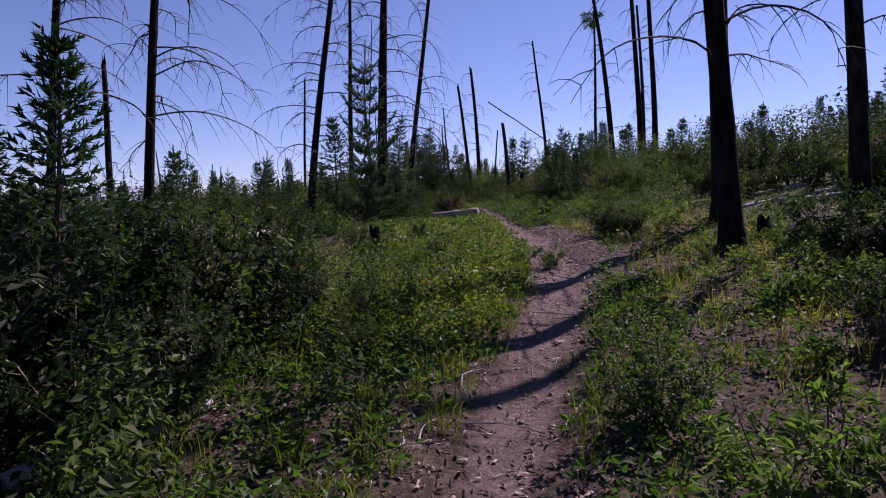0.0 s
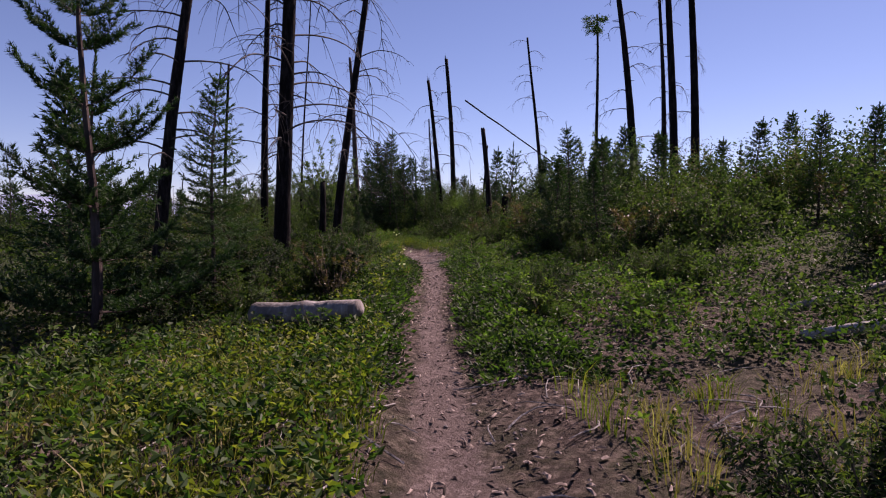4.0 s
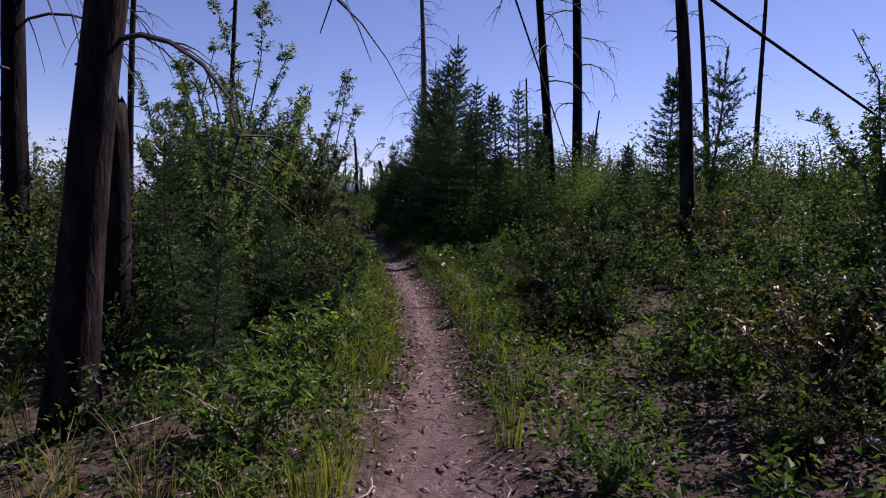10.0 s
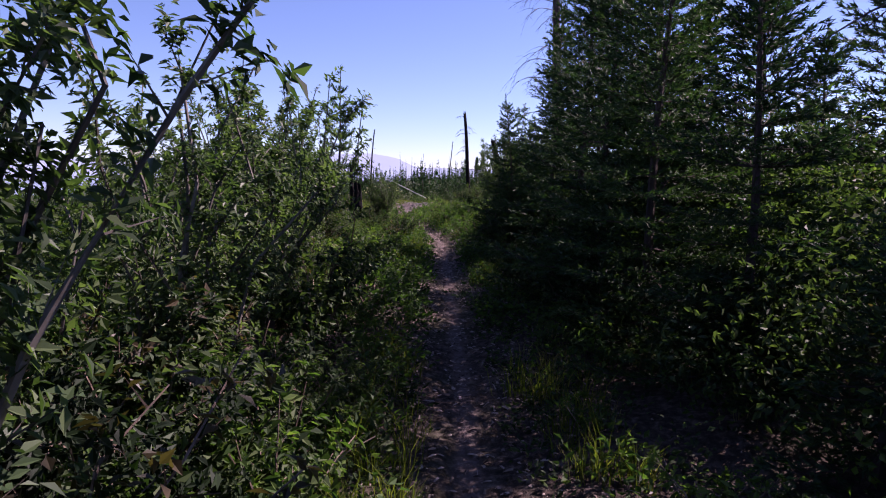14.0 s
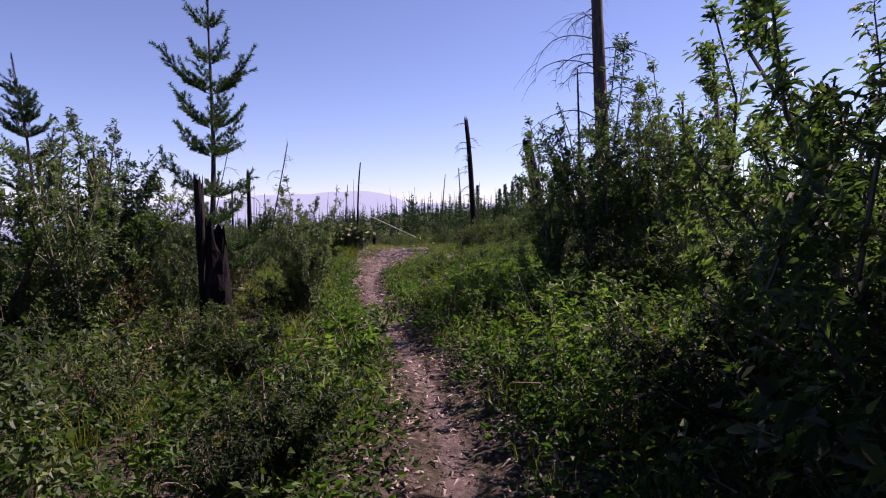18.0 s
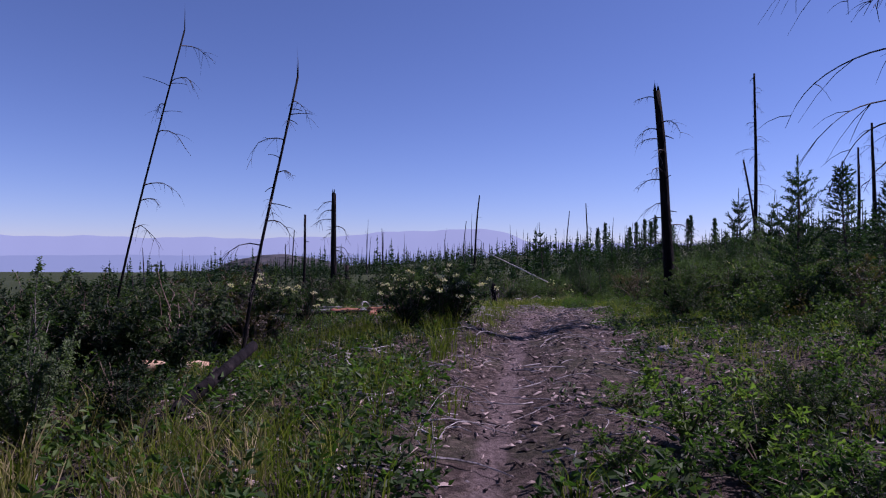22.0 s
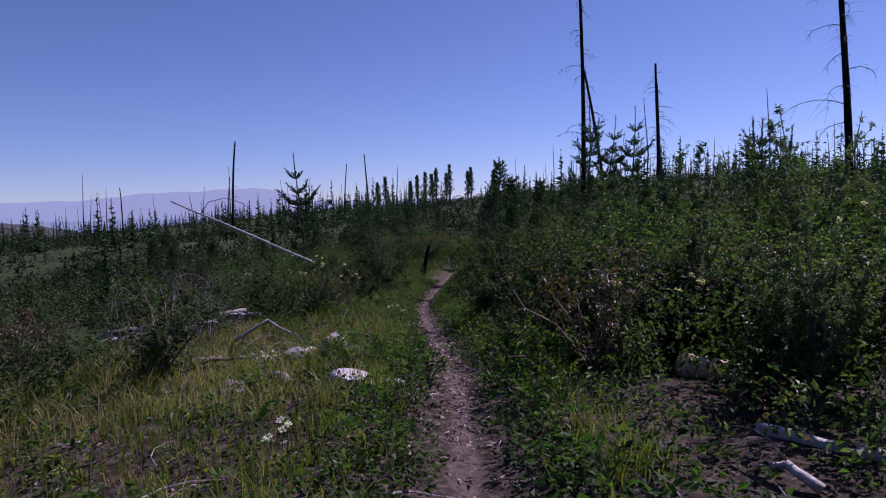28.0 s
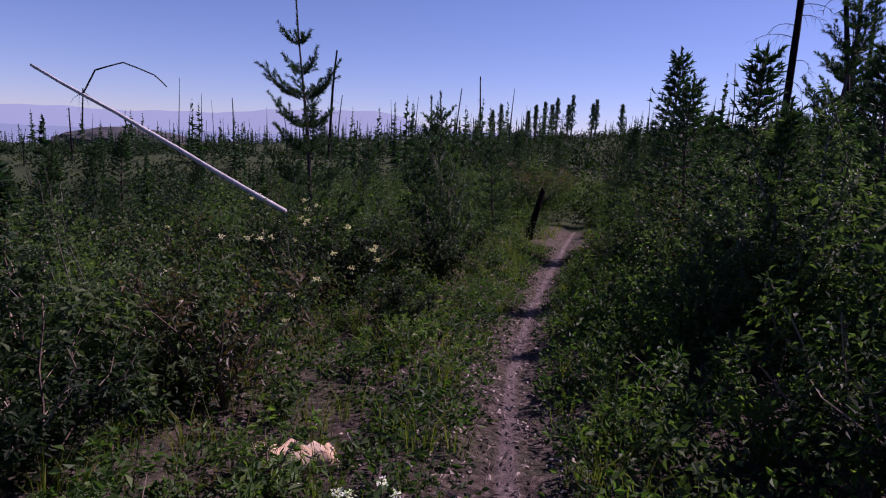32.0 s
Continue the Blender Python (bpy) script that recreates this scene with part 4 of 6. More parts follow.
# single plants that stand out: kind, x, y, height
for kind, x, y, h in [
    ("bigpine", -9.67, 53.32, 4.75), ("bigpine", -13.86, 54.3, 4.5), ("bigpine", -19.76, 89.41, 4.86), ("pine", -7.47, 71.0, 3.5), ("spruce", -6.6, 70.9, 3.3), ("spruce", -5.9, 71.8, 3.0), ("pine", -5.2, 73.0, 3.4), ("bigpine", -10.37, 96.77, 6.72), ("bigpine", -8.85, 104.0, 7.1), ("bigpine", -7.3, 104.0, 7.5), ("spruce", -13.98, 95.7, 4.95), ("pine", -7.2, 86.0, 4.0), ("pine", -6.2, 89.0, 4.4), ("pine", -8.8, 87.0, 3.2), ("willow", -8.6, 87.6, 3.2), ("spruce", -13.2, 91.6, 3.1), ("pine", -18.4, 92.4, 3.6), ("spruce", -2.5, 4.1, 2.6), ("spruce", -3.6, 5.0, 2.4), ("spruce", -3.0, 3.2, 2.0), ("willow", -2.9, 4.9, 1.9), ("willow", -2.2, 5.2, 1.3), ("willow", -1.75, 4.3, 1.1), ("bigpine", -1.7, 15.6, 4.6), ("pine", -1.9, 16.0, 3.0), ("bigspruce", -1.1, 17.2, 3.0), ("spruce", -2.6, 17.2, 3.0), ("pine", -14.2, 55.8, 2.9), ("dense", -10.98, 55.52, 1.1), ("dense", -11.89, 56.72, 1.0), ("dense", -16.49, 58.29, 1.1), ("dense", -13.28, 58.85, 0.9), ("dense", -14.52, 61.22, 0.9), ("dense", -17.15, 60.01, 1.1), ("willow", -10.68, 55.87, 1.6), ("willow", -11.59, 57.07, 1.2), ("willow", -16.19, 58.64, 1.7), ("shrub", -12.98, 59.20, 1.1), ("shrub", -14.22, 61.57, 1.0), ("shrub", -16.85, 60.36, 1.2),
    ("bigspruce", -0.2, 43.2, 5.6), ("bigspruce", 1.38, 41.66, 4.0), ("bigspruce", 0.3, 41.0, 4.2), ("bigspruce", -1.5, 45.2, 5.4), ("bigspruce", -1.0, 43.4, 5.2), ("bigspruce", -0.4, 41.9, 4.6), ("dense", -0.6, 31.6, 1.0), ("dense", -1.2, 33.0, 1.2), ("dense", -1.4, 34.4, 1.3), ("dense", -1.9, 35.4, 1.2), ("dense", -2.1, 36.8, 1.1), ("dense", -2.6, 37.9, 1.3), ("dense", -3.0, 38.9, 1.2), ("dense", 2.0, 35.3, 1.1), ("dense", 2.4, 34.2, 1.3), ("dense", 2.9, 35.4, 1.4), ("dense", 2.3, 33.0, 1.2),
    ("spruce", -0.7, 43.9, 3.2), ("spruce", 0.9, 39.5, 2.4), ("bigspruce", -2.3, 47.6, 4.6), ("bigspruce", -1.8, 48.5, 5.0), ("bigspruce", -2.65, 46.7, 3.0), ("bigspruce", -1.2, 47.4, 5.0), ("willow", -2.9, 48.2, 2.9), ("willow", -3.1, 49.4, 2.7), ("willow", -2.3, 49.8, 3.2), ("dense", -2.9, 47.5, 1.3), ("dense", -2.5, 47.0, 1.5), ("dense", -3.3, 48.8, 1.0), ("dense", -2.4, 48.8, 1.5), ("dense", -2.6, 50.4, 1.1), ("fresh", 1.5, 9.05, 0.42), ("fresh", 1.6, 9.3, 0.38), ("pine", 5.4, 39.6, 4.2), ("bigspruce", 4.8, 23.6, 2.9), ("willow", 5.6, 24.9, 3.0), ("willow", 6.6, 26.4, 3.4), ("willow", 5.2, 27.0, 2.9), ("spruce", 3.6, 38.8, 2.4),
    ("willow", -3.75, 55.1, 3.0), ("willow", -3.2, 54.2, 3.4), ("fresh", -5.6, 54.6, 0.8), ("fresh", -5.5, 53.3, 0.6), ("fresh", -4.9, 52.7, 0.75), ("fresh", -4.4, 52.2, 0.8), ("fresh", -5.0, 53.6, 0.7), ("fresh", -5.9, 54.9, 0.55), ("fresh", -6.6, 55.6, 0.5), ("fresh", -5.2, 56.2, 0.7), ("fresh", -6.3, 54.0, 0.5), ("willow", -7.5, 52.4, 1.95), ("willow", -7.7, 52.7, 1.6), ("willow", -8.9, 51.9, 1.7),
    ("willow", -2.1, 36.4, 3.6), ("willow", -2.8, 35.6, 3.9), ("willow", -1.9, 32.0, 3.2), ("willow", -2.4, 33.5, 3.7), ("willow", -2.7, 36.9, 3.3), ("willow", -2.9, 38.6, 3.0), ("willow", -2.6, 34.4, 4.2),
    ("willow", -3.5, 40.3, 3.1), ("willow", -4.6, 42.0, 3.2), ("willow", -5.5, 43.6, 3.4), ("willow", -6.5, 46.2, 3.0), ("willow", -7.2, 47.0, 2.7), ("willow", -8.6, 48.6, 2.0), ("willow", -10.9, 50.2, 2.5),
     ("willow", -10.2, 54.0, 1.7), ("willow", -10.6, 52.4, 1.9), ("willow", 5.9, 33.5, 3.6), ("willow", 6.4, 32.2, 3.3), ("willow", 7.4, 35.0, 3.6),
    ("bigspruce", -1.2, 30.4, 2.0), ("bigspruce", -0.7, 29.9, 1.5), ("bigspruce", -0.75, 31.2, 1.7), ("spruce", -1.9, 31.6, 2.0), ("spruce", 4.2, 22.5, 2.1), ("spruce", 4.7, 21.2, 1.9), ("spruce", 5.4, 23.2, 2.4),
    ("shrub", -11.9, 63.0, 0.85), ("shrub", -12.4, 62.5, 0.9), ("shrub", -12.3, 63.4, 0.9), ("shrub", -14.0, 61.6, 1.1), ("shrub", -14.5, 61.0, 1.2), ("shrub", -16.4, 76.2, 1.25),
    ("shrub", 1.1, 3.5, 0.8), ("dense", 4.5, 4.6, 1.1), ("dense", 3.9, 3.3, 0.9), ("shrub", 4.0, 6.4, 1.2), ("dense", -2.9, 5.6, 1.45), ("dense", -3.9, 6.6, 1.4), ("dense", -3.3, 4.2, 1.35), ("dense", -4.8, 5.2, 1.4), ("dense", -2.2, 4.9, 1.0), ("dense", -5.4, 8.5, 1.4), ("dense", -4.2, 9.4, 1.2), ("dense", -12.1, 62.9, 1.0), ("dense", -12.9, 63.4, 0.95), ("dense", -14.3, 61.5, 1.1), ("dense", -15.2, 62.2, 1.1), ("dense", -18.5, 79.9, 1.2), ("dense", 3.05, 11.4, 0.75), ("dense", -10.7, 76.9, 1.3), ("dense", -10.2, 75.2, 1.4), ("dense", -9.4, 74.2, 1.3), ("dense", -11.6, 78.6, 1.4), ("dense", -12.0, 80.4, 1.5), ("dense", -12.4, 82.4, 1.5), ("dense", -17.9, 87.2, 1.4), ("dense", -18.9, 88.0, 1.5), ("dense", -17.2, 88.6, 1.4), ("dense", -8.9, 70.0, 1.0), ("dense", -8.6, 71.0, 1.2), ("dense", 0.1, 17.6, 0.7), ("dense", -0.7, 18.6, 0.75), ("dense", -1.5, 17.8, 0.8), ("dense", -0.3, 19.6, 0.6), ("dense", -1.9, 19.4, 0.75), ("dense", -0.5, 16.6, 0.7), ("dense", 0.35, 18.7, 0.5), ("fresh", 1.25, 2.6, 0.6), ("fresh", 1.7, 2.9, 0.62), ("fresh", 2.1, 2.5, 0.55), ("fresh", 1.1, 8.9, 0.45), ("dense", 3.0, 11.7, 0.65), ("dense", 3.35, 11.2, 0.7),
    ("willow", -10.2, 86.2, 2.3), ("spruce", -13.0, 88.2, 3.5), ("spruce", -13.6, 90.2, 3.6), ("pine", -19.0, 93.5, 3.6), ("pine", -17.9, 95.2, 3.2), ("willow", -18.4, 92.2, 3.0), ("willow", -17.7, 90.8, 2.6), ("spruce", -12.2, 86.2, 3.0), ("pine", -21.5, 95.0, 3.0), ("spruce", -12.5, 84.6, 2.3), ("spruce", -13.2, 86.4, 2.6), ("pine", -11.2, 89.5, 3.6), ("pine", -9.8, 90.6, 3.8),
]:
    grow(kind, x, y, h)

# beds of growth: kind, how many, y from and to, distance from the trail from and to (left is negative), heights
BEDS = [
    ("fresh", 18, 55.5, 61, 0.6, 3, 0.3, 0.5), ("dense", 8, 56.5, 61, 1.2, 4, 0.35, 0.6),
    ("fresh", 18, 75, 92, 0.8, 1.8, 0.5, 0.9), ("willow", 8, 74, 90, 1.6, 3.5, 1.2, 1.9), ("willow", 6, 78, 92, -5, -2, 1.2, 1.8), ("fresh", 12, 31, 45, -1.6, -0.7, 0.5, 0.9), ("fresh", 12, 16, 28, 1.0, 3.5, 0.3, 0.6),
    ("fresh", 16, 79, 92, -3.6, -0.9, 0.3, 0.55), ("dense", 8, 83, 87, -4.5, -2.2, 0.5, 0.9), ("dense", 12, 9, 16, 4.8, 9, 0.6, 1.2), ("fresh", 14, 6, 15, -3.2, -0.9, 0.25, 0.4),
    ("shrub", 14, 54, 64, -9, -3.2, 0.8, 1.3), ("dense", 10, 55, 63, -8, -3.4, 0.7, 1.1), ("willow", 5, 54, 64, -10, -5, 1.3, 1.9), ("shrub", 10, 8, 17, 4.6, 8, 0.5, 1.1), ("dense", 10, 10, 20, 5.0, 10, 0.8, 1.4), ("spruce", 10, 9, 24, 7, 14, 1.4, 2.4),
    ("dense", 10, 15, 21, -3.4, -0.9, 0.35, 0.6), ("dense", 18, 16, 28, 1.1, 4.0, 0.35, 0.7), ("dense", 12, 20, 28, 2.6, 5.5, 0.7, 1.3), ("dense", 14, 29, 42, -2.2, -0.7, 0.4, 0.9), ("dense", 10, 29, 40, 0.9, 2.4, 0.35, 0.7), ("dense", 16, 41, 56, -3.6, -0.7, 0.4, 0.85), ("dense", 10, 44, 51, 0.7, 3.6, 0.4, 0.9), ("fresh", 22, 51, 62, 0.7, 4.5, 0.3, 0.6), ("dense", 14, 16.8, 20.6, -4.0, -1.1, 0.65, 0.95), ("dense", 16, 75.5, 92, 1.2, 3.2, 0.7, 1.5), ("dense", 12, 81, 92, -4.0, -0.8, 0.4, 1.1), ("dense", 8, 69, 75, -7.5, -4.5, 0.7, 1.3), ("dense", 10, 66, 74, 2.0, 5.5, 0.6, 1.2), ("dense", 8, 4, 13, -3.6, -1.4, 0.4, 0.8), ("dense", 5, 0, 7, 2.8, 4.8, 0.5, 0.9), ("fresh", 10, 3, 9, 1.4, 3.6, 0.25, 0.45), ("dense", 12, 40, 50, 1.0, 3.0, 0.7, 1.4), ("shrub", 14, 101, 112, -2.5, 4.0, 1.6, 2.4), ("willow", 10, 80, 94, 2.6, 8, 2.2, 3.6),
    ("shrub", 12, -1, 9, -5.5, -2.1, 0.9, 1.5), ("pine", 14, 14, 42, -20, -8, 1.8, 3.4), ("spruce", 4, 2, 9, -7, -4, 1.4, 2.0), ("shrub", 10, 9, 16, -9, -3.6, 0.7, 1.3), ("spruce", 5, 4, 14, -9, -4.5, 1.2, 2.0), ("fresh", 9, 2, 12, -3.6, -1.2, 0.3, 0.6),
    ("shrub", 6, 1.5, 6, 2.2, 5, 0.7, 1.25), ("fresh", 8, 3, 14, 1.6, 4.5, 0.3, 0.6), ("shrub", 12, 11, 20, 5.0, 11, 0.7, 1.4), ("spruce", 14, 10, 26, 6.0, 14, 1.2, 2.6), ("shrub", 10, 6, 14, 6, 11, 0.8, 1.5),
    ("shrub", 18, 15.5, 21, -4.0, -1.0, 0.5, 0.9), ("fresh", 14, 15, 24, -2.8, -0.7, 0.25, 0.5), ("fresh", 20, 15, 26, 0.8, 4.2, 0.25, 0.5), ("shrub", 16, 19, 28, 2.6, 6, 0.6, 1.3), ("shrub", 12, 20, 30, 4.5, 10, 1.0, 1.8),
    ("willow", 6, 22, 32, 5.5, 11, 2.0, 3.2), ("spruce", 12, 24, 38, 4.5, 13, 1.8, 3.4), ("shrub", 12, 26, 36, -6, -2.4, 0.7, 1.4), ("spruce", 16, 28, 44, -14, -4.5, 1.8, 3.2), ("fresh", 22, 28, 41, -1.4, -0.55, 0.35, 0.75),
    ("shrub", 14, 31, 41, -2.6, -1.1, 0.7, 1.5), ("willow", 6, 33, 44, -6.5, -2.0, 2.2, 3.4), ("willow", 9, 41, 51, -7.0, -2.2, 2.0, 3.4), ("shrub", 10, 29, 34, 1.3, 3.2, 0.5, 1.2), ("shrub", 5, 34, 39, 1.8, 3.4, 0.4, 0.9), ("fresh", 14, 28, 40, 0.6, 1.8, 0.3, 0.6), ("shrub", 10, 29, 38, 3.4, 6, 1.0, 1.8),
    ("spruce", 14, 38.5, 50, 2.4, 8, 2.4, 4.2), ("pine", 5, 60, 74, 8, 16, 2.0, 3.4), ("shrub", 14, 41, 51, -4.5, -1.0, 0.5, 1.1), ("fresh", 18, 41, 53, -1.8, -0.5, 0.3, 0.65), ("fresh", 16, 46, 55, 0.5, 1.8, 0.3, 0.6), ("shrub", 8, 44, 51, 1.0, 3.6, 0.6, 1.25), ("fresh", 16, 50.5, 57, 0.9, 4.2, 0.4, 0.75),
    ("willow", 6, 44, 56, 3, 8, 2.0, 3.4), ("spruce", 8, 50, 64, 6, 16, 1.5, 3.0), ("shrub", 8, 50, 58, -7, -2.4, 0.6, 1.2), ("fresh", 16, 53, 60, 0.7, 3.6, 0.25, 0.5), ("fresh", 8, 53, 60, -2.2, -0.6, 0.25, 0.5),
    ("shrub", 12, 56, 64, -10, -3.6, 0.6, 1.1), ("shrub", 8, 57, 68, 3.2, 9, 0.3, 0.8), ("shrub", 14, 68, 73, 1.9, 6.5, 0.7, 1.5), ("spruce", 8, 66, 80, 7, 16, 1.6, 2.9), ("fresh", 10, 60, 74, -4.5, -1.0, 0.15, 0.35),
    ("shrub", 22, 75.5, 84, 0.95, 4.2, 0.7, 1.5), ("shrub", 12, 84, 94, 1.0, 4.0, 1.0, 1.8), ("willow", 6, 80, 92, 1.8, 7, 1.6, 2.4), ("spruce", 8, 78, 92, 3, 9, 1.6, 2.8), ("fresh", 16, 75, 88, 0.55, 1.3, 0.3, 0.6),
    ("shrub", 10, 72, 80, -8, -4.0, 0.6, 1.2), ("shrub", 20, 79.5, 92, -5.5, -1.7, 0.6, 1.35), ("fresh", 16, 75, 90, -1.8, -0.6, 0.3, 0.55), ("willow", 5, 86, 96, -7, -2.4, 1.6, 2.6), ("spruce", 10, 84, 105, -12, -4, 1.4, 3.0),
    ("shrub", 10, 70, 86, -14, -6, 0.6, 1.3), ("shrub", 6, 62, 72, -14, -7, 0.5, 1.0), ("spruce", 9, 97, 112, -4, 6, 2.0, 3.6), ("willow", 5, 84, 100, 2, 6, 2.0, 3.0), ("pine", 6, 82, 100, 3, 10, 2.4, 4.0),
]
for kind, count, y0, y1, d0, d1, h0, h1 in BEDS:
    for _ in range(count):
        y, h = RNG.uniform(y0, y1), RNG.uniform(h0, h1)
        d = RNG.uniform(d0, d1)
        reach = KINDS[kind][3] * h / KINDS[kind][2]
        if abs(d) < 0.5 + reach:
            d = math.copysign(0.5 + reach, d)
        grow(kind, float(trail_x(y)) + d, y, h)

# a few grown pines that the fire spared, on the ridge ahead
for x, y, h in [(-52.9, 231, 13), (-50.1, 228, 15), (-42.2, 230, 14), (-40.6, 233, 15), (-38.6, 231, 14), (-37.0, 228, 16), (-33.8, 230, 17), (-29.4, 232, 14), (-28.3, 229, 15), (-22.8, 231, 13), (-45.6, 238, 12), (-35.5, 236, 14)]:
    h *= 0.62
    ob = base("tall_pine", x, y, "tall bare-stemmed green pine on the far ridge", "tree", "surviving pines", 0.1)
    g = np.random.default_rng(int(abs(x) * 10))
    bag, crown = Bag(), Bag()
    tube(bag, np.array([[0, 0, 0], [0.1, 0, h * 0.5], [0, 0.1, h]]), [0.22, 0.17, 0.05], 6, cap=False)
    part("trunk", bag.mesh("trunk", TWIG), ob)
    n = 700
    f = g.random(n)
    f = f ** 0.8
    a, out = g.random(n) * 6.283, (0.15 + 1.25 * (1 - f) ** 0.7 * (0.6 + 0.4 * np.sin(f * 23 + x))) * g.random(n) ** 0.5
    at = np.stack([np.cos(a) * out, np.sin(a) * out, h * (0.3 + 0.7 * f)], 1)
    leaves(crown, at, g.normal(size=(n, 3)) + [0, 0, 0.3], 0.5 * g.uniform(0.6, 1.2, n), 0.2, 0.2, g)
    part("needle_crown", crown.mesh("needle_crown", NEEDLE), ob)

# bushes that fill the gaps close beside the trail
for kind, x, y, h in [
    ("fresh", 1.11, 37.79, 0.60), ("fresh", 1.62, 37.98, 0.70), ("fresh", -0.07, 37.34, 0.60), ("fresh", 1.74, 37.55, 0.70), ("fresh", 0.41, 37.48, 0.50), ("fresh", -5.92, 54.39, 0.55), ("fresh", -5.48, 54.92, 0.60), ("fresh", -6.53, 55.49, 0.50), ("fresh", -5.04, 54.43, 0.60), ("dense", 1.73, 38.97, 0.90), ("dense", 0.81, 38.25, 0.55), ("dense", 1.60, 39.85, 1.20), ("dense", -2.90, 3.40, 1.70), ("dense", -2.50, 4.90, 1.60), ("dense", -3.20, 4.60, 1.80), ("dense", -1.90, 5.60, 1.25), ("dense", -2.50, 6.30, 1.50), ("dense", -1.55, 6.60, 0.95), ("dense", -9.50, 68.40, 1.10), ("dense", -8.70, 69.00, 1.20), ("fresh", -5.65, 49.25, 0.72), ("fresh", -6.1, 50.7, 0.8), ("fresh", -5.9, 50.0, 0.6), ("fresh", -4.7, 50.3, 0.62), ("fresh", -4.25, 50.6, 0.8), ("fresh", -4.1, 49.9, 0.7), ("willow", -4.3, 54.3, 3.4), ("willow", -4.9, 54.5, 2.7), ("willow", -3.6, 54.4, 3.1), ("willow", -3.9, 55.2, 3.0), ("fresh", -4.9, 52.8, 0.6), ("fresh", -4.2, 52.9, 0.7), ("shrub", -3.5, 53.3, 1.3), ("shrub", -4.2, 53.7, 1.2), ("willow", -9.8, 51.9, 3.1), ("willow", -10.5, 52.4, 2.8), ("fresh", -4.6, 51.6, 0.75), ("willow", -8.2, 53.5, 1.9), ("willow", -11.2, 54.2, 2.1), ("willow", -10.4, 54.9, 1.8), ("shrub", -8.9, 52.6, 1.0), ("shrub", -9.6, 51.8, 1.1), ("fresh", -13.5, 76.2, 0.5), ("fresh", -13.75, 76.5, 0.4), ("fresh", -12.75, 77.8, 0.5), ("fresh", -12.6, 78.7, 0.5),
]:
    grow(kind, x, y, h)

